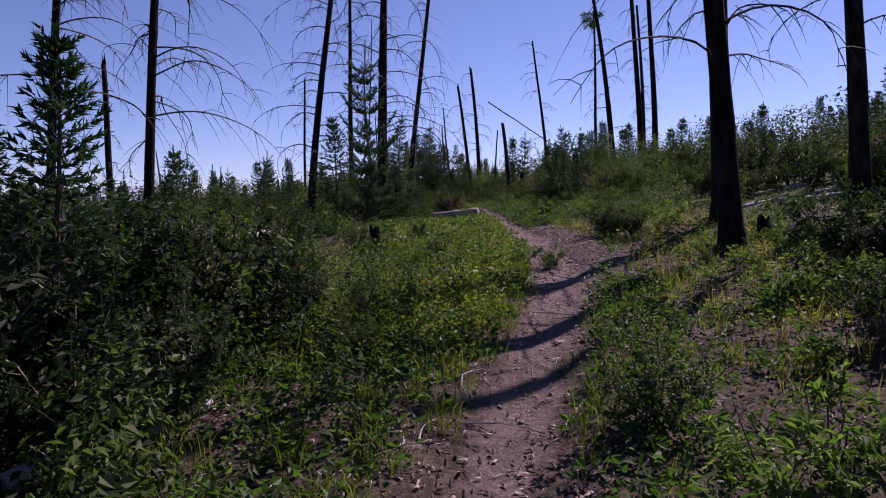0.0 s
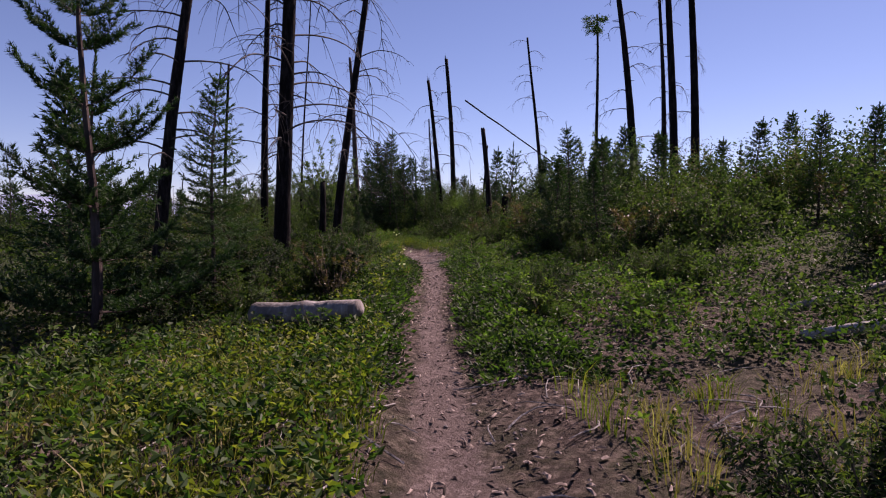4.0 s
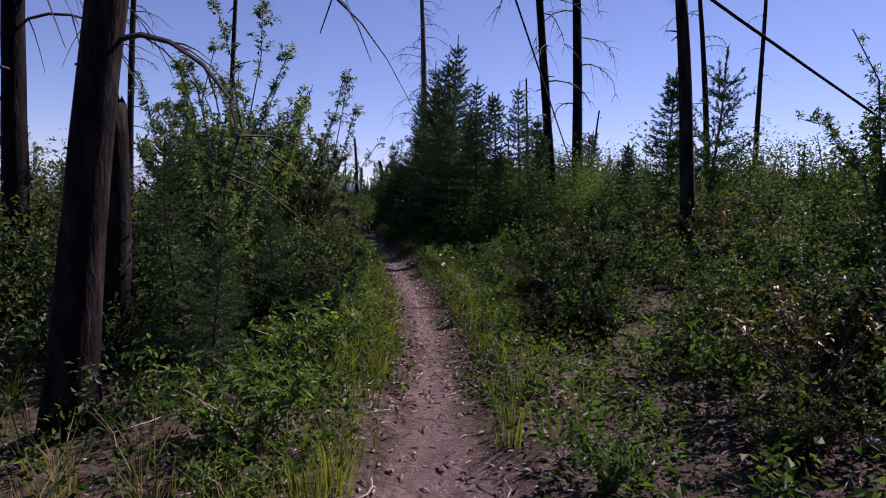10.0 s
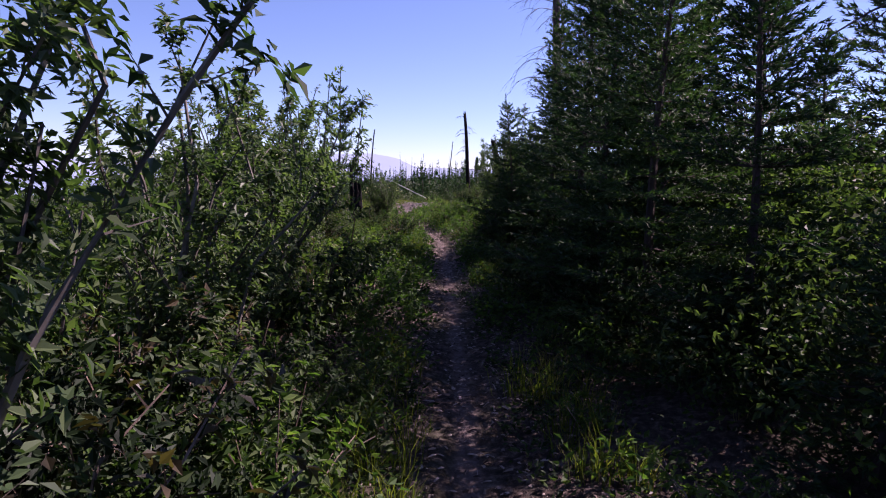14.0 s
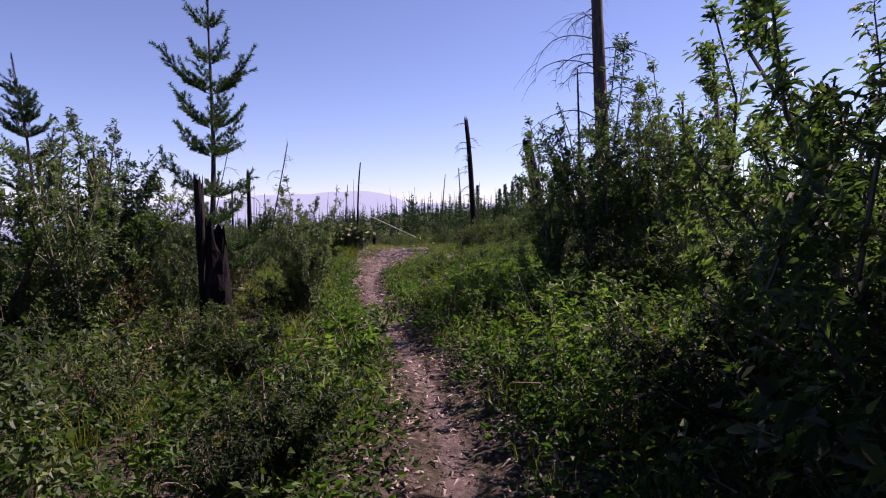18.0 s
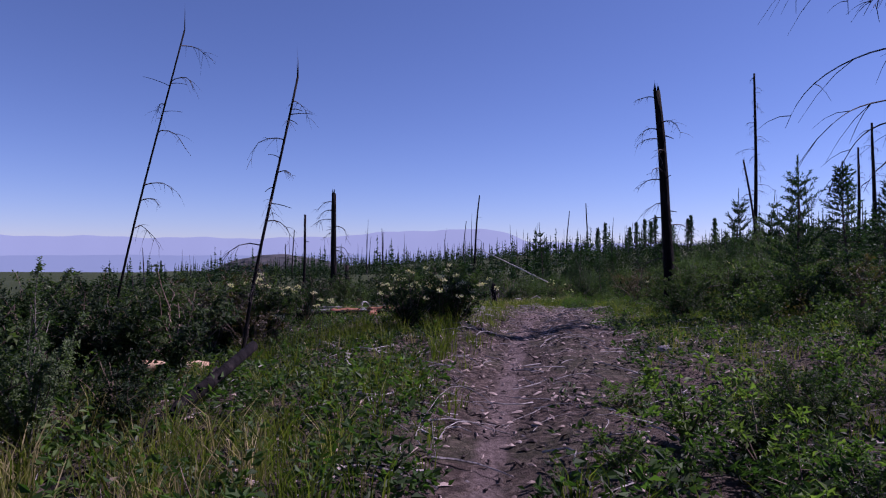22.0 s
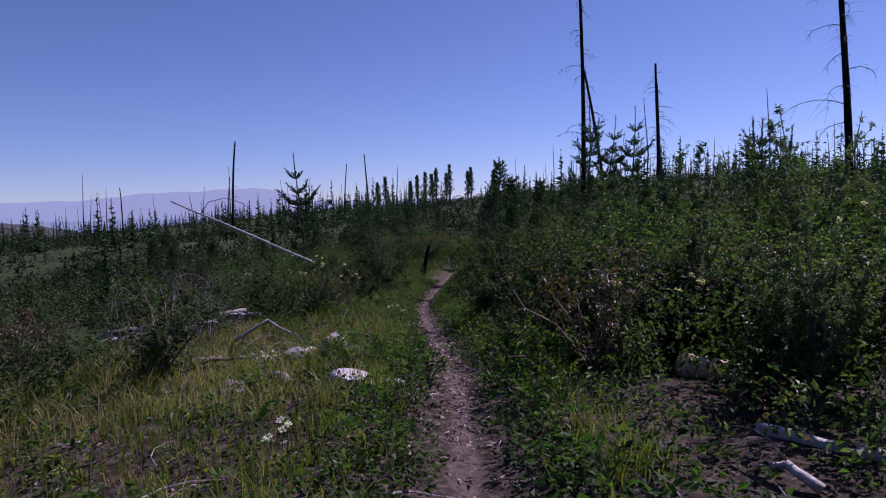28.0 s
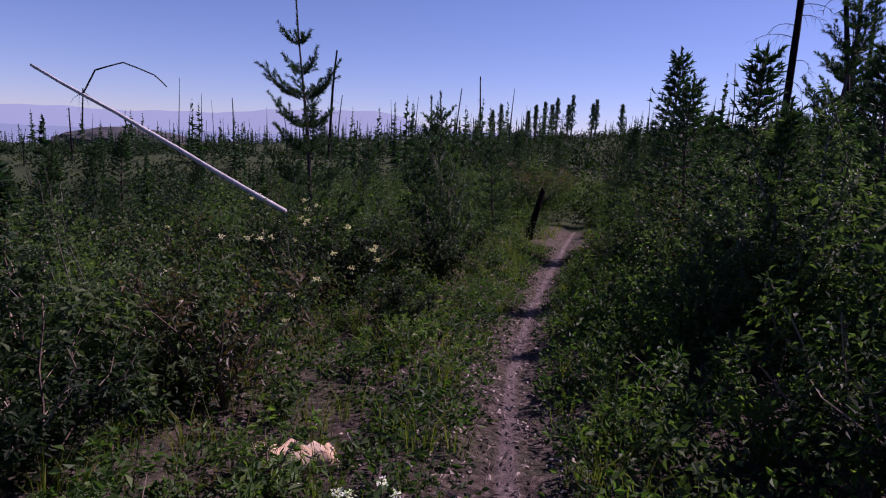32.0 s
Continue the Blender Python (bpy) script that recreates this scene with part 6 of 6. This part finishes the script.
cover_of("bright_herbs", BRIGHTLEAF, [(500, 14, 23, 0.3, 1.3, 0.12), (400, 14, 23, -1.3, -0.3, 0.12), (1100, 5, 15, -3.2, -0.4, 0.3), (400, 1, 6, -3.0, -0.45, 0.35), (300, 0, 8, 0.4, 1.2, 0.25), (300, 42, 58, -0.9, -0.3, 0.3), (300, 42, 58, 0.3, 0.9, 0.3), (300, 72, 95, -0.9, -0.28, 0.3), (300, 72, 95, 0.28, 0.9, 0.3), (260, -1, 12, 0.9, 4, 0.3), (900, 14, 28, 0.6, 4, 0.25), (500, 14, 26, -3, -0.5, 0.25), (500, 28, 45, -1.6, -0.4, 0.4), (260, 28, 45, 0.5, 1.6, 0.35),
    (500, 44, 60, -2.5, -0.4, 0.35), (360, 44, 58, 0.4, 2.0, 0.3), (300, 57, 72, -5, -1.0, 0.15), (300, 57, 72, 1.2, 5, 0.15), (150, 72, 80, -3.0, -0.4, 0.25), (400, 80, 95, -3.0, -0.4, 0.3), (300, 72, 95, 0.4, 1.3, 0.3)], "fresh green herbs along the trail's edges", 9, 0.06)

cover_of("yellow_herbs", YELLOWLEAF, [(1100, 5.0, 15.5, -1.9, -0.5, 0.28), (350, 5.0, 15.5, -3.6, -1.9, 0.25), (260, 5, 12, 1.6, 4, 0.2), (300, 16, 23, -3.0, -0.6, 0.25), (420, 66, 75, -5.0, -0.8, 0.12)], "yellow-green leafy herbs in the sunny clearing", 10, 0.05)


def litter():
    """Bark chips, splinters and bare twigs on and beside the trail."""
    g = np.random.default_rng(12)
    n = 42000
    y, d = g.uniform(-3, 92, n), g.normal(0, 1.0, n)
    wide = (g.random(n) < 0.75) & (((y > 4) & (y < 16)) | ((y > 22) & (y < 30)) | ((y > 57) & (y < 74)))
    d = np.where(wide, g.normal(0, np.where(y > 57, 3.0, 1.9)), d * 0.5)
    d = np.where((np.abs(d) < 0.3) & (g.random(n) < 0.45), np.copysign(g.uniform(0.3, 1.2, n), d), d)
    x = off_trail(y, d)
    a = g.uniform(0, 6.283, n)
    big = np.where((y > 57) & (y < 72), 1.5, 1.0)
    ln, w = g.uniform(0.015, 0.075, n) * big, g.uniform(0.004, 0.024, n) * big
    u, v = np.stack([np.cos(a), np.sin(a), 0 * a], 1), np.stack([-np.sin(a), np.cos(a), 0 * a], 1)
    c = np.stack([x, y, ground(x, y) + 0.012], 1)
    up = np.array([0, 0, 1])
    tilt = g.normal(0, 0.25, n)[:, None]
    p = [c - u * ln[:, None] / 2 - v * w[:, None] / 2 - up * ln[:, None] * tilt / 2, c + u * ln[:, None] / 2 - v * w[:, None] / 3 + up * ln[:, None] * tilt / 2,
         c + u * ln[:, None] / 2.3 + v * w[:, None] / 2 + up * (ln[:, None] * tilt / 2 + 0.004), c - u * ln[:, None] / 2.6 + v * w[:, None] / 2 - up * ln[:, None] * tilt / 2, c + up * (0.006 + 0.3 * w[:, None])]
    verts = np.stack(p, 1).reshape(-1, 3)
    k = np.arange(n)[:, None] * 5
    bag = Bag()
    bag.add(verts, np.concatenate([k + [0, 1, 4], k + [1, 2, 4], k + [2, 3, 4], k + [3, 0, 4]]))
    tagged(new("bark_litter", bag.mesh("bark_litter", CHIP)), "scattered bark chips and splinters on the dirt", "litter", kind="stuff")
    bag = Bag()
    for _ in range(2100):
        zone = g.choice([0, 1, 2, 3], p=[0.2, 0.12, 0.58, 0.1])
        y = g.uniform(*[(3, 15), (22, 30), (55, 73), (70, 90)][zone])
        d = g.choice([-1, 1]) * (0.25 + 5.5 * g.random() ** 1.4)
        x = float(off_trail(y, d))
        a, ln = g.uniform(0, 6.283), g.uniform(0.12, 0.65)
        t = np.linspace(0, 1, 5)[:, None]
        pts = np.array([x, y, 0]) + np.array([math.cos(a), math.sin(a), 0]) * ln * t + np.array([-math.sin(a), math.cos(a), 0]) * ln * 0.15 * np.sin(t * g.uniform(2, 5))
        pts[:, 2] = ground(pts[:, 0], pts[:, 1]) + 0.02 + 0.12 * ln * g.random() * np.sin(t[:, 0] * 3)
        tube(bag, pts, g.uniform(0.003, 0.009) * (1 - 0.6 * t[:, 0]), 4, cap=False)
    tagged(new("fallen_twigs", bag.mesh("fallen_twigs", DEADWOOD)), "bleached fallen twigs strewn over the ground", "twigs", kind="stuff")
    bag = Bag()
    for k in range(260):
        y, d = g.uniform(0, 90), g.normal(0, 0.35)
        one = Bag()
        lump(one, np.array([1, 0.8, 0.5]) * g.uniform(0.008, 0.035), 900 + k, 1)
        x = float(off_trail(y, d))
        bag.add(one.v[0] + [x, y, float(ground(x, y)) + 0.004], one.tri[0])
    tagged(new("pebbles", bag.mesh("pebbles", ROCK)), "small pale pebbles trodden into the trail", "pebbles", kind="stuff")


litter()


# the height of the thickets: y, then (distance from the trail, height) pairs for the left and for the right
CANOPY = [
    (-3, ((0.9, 0.2), (1.3, 0.6), (1.9, 1.1), (4, 1.5), (9, 1.35), (30, 1.6)), ((0.9, 0.15), (1.7, 0.5), (3, 1.0), (6, 1.4), (30, 2.0))),
    (5.5, ((0.8, 0.2), (1.3, 0.6), (1.8, 1.0), (4, 1.5), (9, 1.35), (30, 1.6)), ((1.0, 0.08), (2.4, 0.3), (3.6, 0.8), (6, 1.3), (30, 2.0))),
    (9, ((0.8, 0.1), (2.6, 0.2), (3.6, 0.5), (6, 1.1), (9, 1.3), (30, 1.6)), ((1.2, 0.08), (3.5, 0.2), (5, 0.4), (6.5, 0.8), (9, 1.3), (30, 2.1))),
    (15, ((0.8, 0.15), (2.0, 0.3), (3.5, 0.6), (6, 1.2), (9, 1.3), (30, 1.7)), ((0.9, 0.12), (2.5, 0.28), (4.5, 0.6), (7, 1.3), (30, 2.2))),
    (19, ((0.7, 0.25), (1.2, 0.5), (4, 0.7), (8, 0.6), (12, 1.2), (30, 1.8)), ((0.7, 0.12), (2.4, 0.22), (4.5, 0.9), (7, 1.7), (30, 2.3))),
    (24, ((0.8, 0.12), (2.5, 0.2), (5, 0.25), (9, 0.5), (12, 1.4), (30, 2.0)), ((0.7, 0.12), (1.8, 0.25), (3.2, 1.0), (5, 1.7), (8, 2.2), (30, 2.5))),
    (28, ((0.9, 0.1), (2.0, 0.2), (4, 0.5), (7, 1.2), (12, 2.0), (30, 2.2)), ((0.8, 0.15), (1.6, 0.5), (3, 1.2), (5, 2.0), (8, 2.4), (30, 2.6))),
    (32, ((0.55, 0.3), (0.9, 0.6), (1.7, 1.2), (3, 1.8), (8, 2.2), (30, 2.2)), ((0.6, 0.25), (1.2, 0.55), (2.5, 0.8), (5, 1.3), (8, 2.0), (30, 2.5))),
    (36, ((0.55, 0.3), (0.9, 0.6), (1.7, 1.2), (3, 1.8), (8, 2.2), (30, 2.2)), ((0.6, 0.2), (1.6, 0.45), (2.6, 0.6), (5, 0.9), (8, 2.0), (30, 2.5))),
    (40, ((0.55, 0.3), (0.9, 0.7), (1.7, 1.3), (3, 1.9), (8, 2.2), (30, 2.0)), ((0.55, 0.3), (1.2, 0.8), (2.2, 1.5), (4, 2.4), (8, 2.7), (30, 2.7))),
    (45, ((0.6, 0.35), (1.4, 0.7), (3.5, 1.1), (6, 1.6), (12, 1.6), (30, 1.2)), ((0.5, 0.3), (1.0, 1.0), (1.8, 1.9), (4, 2.4), (8, 2.6), (30, 2.4))),
    (49, ((0.5, 0.3), (1.8, 0.5), (4, 0.9), (8, 1.2), (12, 1.2), (30, 1.0)), ((0.5, 0.3), (1.0, 0.8), (2, 1.5), (4, 1.9), (8, 1.9), (30, 2.0))),
    (52, ((0.5, 0.3), (1.8, 0.45), (4, 0.8), (8, 1.0), (12, 1.2), (30, 1.0)), ((0.5, 0.2), (1.0, 0.4), (2, 0.55), (4, 0.7), (8, 1.3), (30, 2.0))),
    (56, ((0.6, 0.2), (2, 0.3), (4, 0.7), (8, 0.9), (30, 0.8)), ((0.6, 0.15), (2.0, 0.3), (3, 0.4), (6, 0.5), (9, 0.9), (30, 1.6))),
    (62, ((1.0, 0.05), (5, 0.08), (7, 0.5), (10, 0.7), (30, 0.7)), ((1.2, 0.06), (4, 0.1), (6.5, 0.3), (9, 0.9), (30, 1.6))),
    (70, ((0.9, 0.05), (4.5, 0.1), (6.5, 0.6), (10, 0.8), (30, 0.8)), ((0.8, 0.1), (2.2, 0.4), (4, 1.0), (9, 1.3), (30, 1.8))),
    (76, ((0.7, 0.12), (2.6, 0.15), (4, 0.6), (8, 1.0), (30, 0.9)), ((0.6, 0.2), (1.2, 0.7), (2.2, 1.3), (4, 1.7), (10, 2.0), (30, 2.2))),
    (79.5, ((0.6, 0.15), (3.5, 0.15), (5.0, 0.2), (6.5, 0.35), (9, 1.0), (30, 1.0)), ((0.6, 0.25), (1.2, 0.8), (2.2, 1.5), (4, 2.0), (10, 2.3), (30, 2.5))),
    (82, ((0.55, 0.2), (1.4, 0.4), (2.6, 1.1), (8, 1.3), (30, 1.2)), ((0.55, 0.3), (1.1, 1.0), (2, 1.7), (5, 2.5), (30, 2.9))),
    (92, ((0.5, 0.3), (1.4, 0.8), (3, 1.7), (8, 1.8), (30, 1.5)), ((0.5, 0.3), (1.1, 1.2), (2, 2.0), (5, 2.4), (30, 2.5))),
    (104, ((0.5, 0.3), (1.4, 1.0), (3, 1.8), (8, 1.8), (30, 1.6)), ((0.5, 0.3), (1.1, 1.2), (2, 2.0), (5, 2.2), (30, 2.4))),
]


def canopy(y, d):
    rows = [np.interp(np.abs(d), [p[0] for p in side], [p[1] for p in side], left=0.0) for _, lf, rt in CANOPY for side in (lf, rt)]
    left, right = np.array(rows[0::2]), np.array(rows[1::2])
    table = np.where(d < 0, left, right)
    ys = np.array([r[0] for r in CANOPY], float)
    k = np.clip(np.searchsorted(ys, y) - 1, 0, len(ys) - 2)
    f = np.clip((y - ys[k]) / (ys[k + 1] - ys[k]), 0, 1)
    n = np.arange(len(y))
    return table[k, n] * (1 - f) + table[k + 1, n] * f


def thicket(name, mat, count, y0, y1, d0, d1, leaf, each, label, seed, tight=1.0):
    """Bush after bush of loose leaves, as tall as the canopy is at each place; gaps stay between them."""
    g = np.random.default_rng(seed)
    y, d = g.uniform(y0, y1, count), g.choice([-1, 1], count) * g.uniform(d0, d1, count)
    top = canopy(y, d)
    top = np.where(y > 101, np.maximum(top, 1.3), top)
    keep = (top > 0.05) & ((np.abs(d) > 0.42 + 0.32 * top) | (y > 101))
    y, d, top = y[keep], d[keep], top[keep]
    h = top * g.choice([0.45, 0.7, 0.95, 1.12], len(y), p=[0.25, 0.3, 0.3, 0.15]) * g.uniform(0.85, 1.15, len(y))
    x = off_trail(y, d)
    many = np.maximum((each * np.clip(h, 0.12, 2.2) ** 1.1).astype(int), 8)
    idx = np.repeat(np.arange(len(y)), many)
    u = g.normal(size=(len(idx), 3))
    u /= np.linalg.norm(u, axis=1, keepdims=True)
    # each bush is a handful of clumps round its stems
    clumps = 12
    ca = g.uniform(0, 6.283, (len(y), clumps))
    cr = g.uniform(0.1, 0.75, (len(y), clumps))
    cz = g.uniform(0.18, 0.84, (len(y), clumps))
    which = g.integers(0, clumps, len(idx))
    hh = h[idx]
    wide = np.where(hh < 0.5, 0.75, 0.42) * hh + 0.06
    zz = cz[idx, which] * hh
    reach = tight * wide * cr[idx, which] * (1.2 - 0.6 * cz[idx, which])
    rad = g.random(len(idx)) ** 0.45
    blob = (0.13 * hh + 0.035)
    px = x[idx] + np.cos(ca[idx, which]) * reach + u[:, 0] * rad * blob
    py = y[idx] + np.sin(ca[idx, which]) * reach + u[:, 1] * rad * blob
    pz = np.maximum(zz + u[:, 2] * rad * blob * 1.15, 0.02)
    at = np.stack([px, py, ground(px, py) + pz], 1)
    clear = (np.abs(px - trail_x(py)) > 0.3 + 0.12 * np.clip(pz, 0, 1)) | (py > 101)
    size = leaf * g.uniform(0.55, 1.3, len(idx))
    bag = Bag()
    whole = np.stack([np.cos(ca[idx, which]) * cr[idx, which], np.sin(ca[idx, which]) * cr[idx, which], cz[idx, which] - 0.3], 1)
    face = u * rad[:, None] + 0.8 * whole + [0, 0, 0.35]
    leaves(bag, at[clear], (u + [0, 0, 0.2] + 0.6 * g.normal(size=u.shape))[clear], size[clear], size[clear] * 0.55, 0.2, g, face[clear])
    tagged(new(name, bag.mesh(name, mat)), label, "undergrowth", kind="stuff")


thicket("thicket", LEAF, 2500, -3, 104, 0.6, 5.0, 0.062, 250, "dense mixed green shrubs close beside the trail", 101)
thicket("browned_thicket", REDLEAF, 420, -3, 98, 1.0, 9.0, 0.05, 180, "shrubs with browning leaves among the green", 102)
thicket("fresh_thicket", BRIGHTLEAF, 620, -3, 100, 0.6, 5.0, 0.056, 150, "lighter green shrubs close beside the trail", 103)
thicket("grey_thicket", GREYLEAF, 620, 26, 104, 1.0, 9.0, 0.052, 190, "grey-green willow shrubs among the others", 104)
thicket("outer_thicket", LEAF, 1700, -6, 108, 5.0, 13.0, 0.085, 190, "dense green shrubs behind the first rows", 105, 0.75)
thicket("end_thicket", LEAF, 420, 100, 116, 0.0, 6.0, 0.12, 60, "shrubs that close the view where the trail bends away", 107)
thicket("ridge_thicket", FARGREEN, 900, 103, 150, 0.0, 14.0, 0.15, 45, "low green regrowth over the rise ahead", 108)
thicket("far_thicket", FARGREEN, 3200, -8, 125, 12.0, 38.0, 0.18, 36, "green regrowth on the slopes beside the trail", 106)


def far_growth():
    """Thickets and saplings on the slopes, too far to count."""
    g = np.random.default_rng(31)
    bag = Bag()
    n = 6400
    y = g.uniform(-20, 330, n)
    d = g.uniform(-1, 1, n) * np.maximum(70, (20 + 0.55 * np.maximum(y, 0)) * 1.15)
    keep = (np.abs(d) > 34) | (y > 112)
    y, d = y[keep], d[keep]
    x = off_trail(y, d)
    h = np.where(g.random(len(y)) < 0.3, g.uniform(1.6, 3.0, len(y)), g.uniform(0.8, 1.7, len(y)))
    idx = np.repeat(np.arange(len(y)), 28)
    u = g.normal(size=(len(idx), 3))
    u /= np.linalg.norm(u, axis=1, keepdims=True)
    rad = g.random(len(idx)) ** 0.4
    hh, size = h[idx], 0.36 * g.uniform(0.6, 1.3, len(idx))
    slim = np.interp(h[idx], [0.8, 2.2], [1.0, 0.5])
    z = 0.5 * hh + u[:, 2] * rad * 0.5 * hh
    px, py = x[idx] + u[:, 0] * rad * hh * slim, y[idx] + u[:, 1] * rad * hh * slim
    leaves(bag, np.stack([px, py, ground(px, py) + z], 1), u + [0, 0, 0.4], size, size * 0.6, 0.2, g)
    tagged(new("undergrowth", bag.mesh("undergrowth", FARGREEN)), "thick green regrowth of shrubs and saplings on the burnt slopes", "undergrowth", kind="stuff")
    # spires of young conifers, and bare poles, out to the skyline
    bag, poles = Bag(), Bag()
    n = 2900
    y = 20 + 360 * g.random(n) ** 0.85
    d = g.uniform(-1, 1, n) * (16 + 0.75 * y)
    keep = (np.abs(d) > np.interp(y, [20, 50, 75, 110], [9, 12, 12, 6])) & ~((y < 75) & (d < 0) & (y > 44) & (d > -26))
    for yy, dd in zip(y[keep], d[keep]):
        x = float(off_trail(yy, dd))
        z, h = float(ground(x, yy)), g.uniform(1.2, 3.2) if yy < 130 else g.uniform(2.5, 7.0)
        far = math.hypot(dd, yy - 60)
        if g.random() < 0.9:
            tiers = 18 if far < 60 else 11
            k = 11 if far < 60 else 7
            f = g.random((tiers, k)) ** 1.25 * 0.99
            a = g.uniform(0, 6.283, (tiers, k))
            reach = 0.2 * h * (1.02 - f) * g.uniform(0.6, 1.25, (tiers, k))
            root = np.stack([0 * a + x, 0 * a + yy, z + h * f], -1).reshape(-1, 3)
            way = np.stack([np.cos(a) * reach, np.sin(a) * reach, (0.9 * f - 0.3) * reach], -1).reshape(-1, 3)
            needles(bag, root + way * 0.05, way, np.ones(len(way)), 0.045 * h)
            needles(bag, np.array([[x, yy, z], [x + 0.01, yy, z]]), np.array([[0, 0, 1.03 * h], [0, 0, 1.0 * h]]), [1.0, 1.0], 0.035 * h)
        else:
            tube(poles, np.array([[x, yy, z - 0.1], [x + g.normal() * 0.1, yy, z + h * 0.8], [x + g.normal() * 0.3, yy, z + h * 1.7]]), np.array([0.06, 0.045, 0.015]) * (1 + far / 160), 4, cap=False)
    tagged(new("distant_saplings", bag.mesh("distant_saplings", NEEDLE)), "young conifers spread over the distant slopes", "trees", kind="stuff")
    tagged(new("distant_dead_poles", poles.mesh("distant_dead_poles", TWIG)), "thin bare dead trunks along the skyline", "dead trees", kind="stuff")


far_growth()
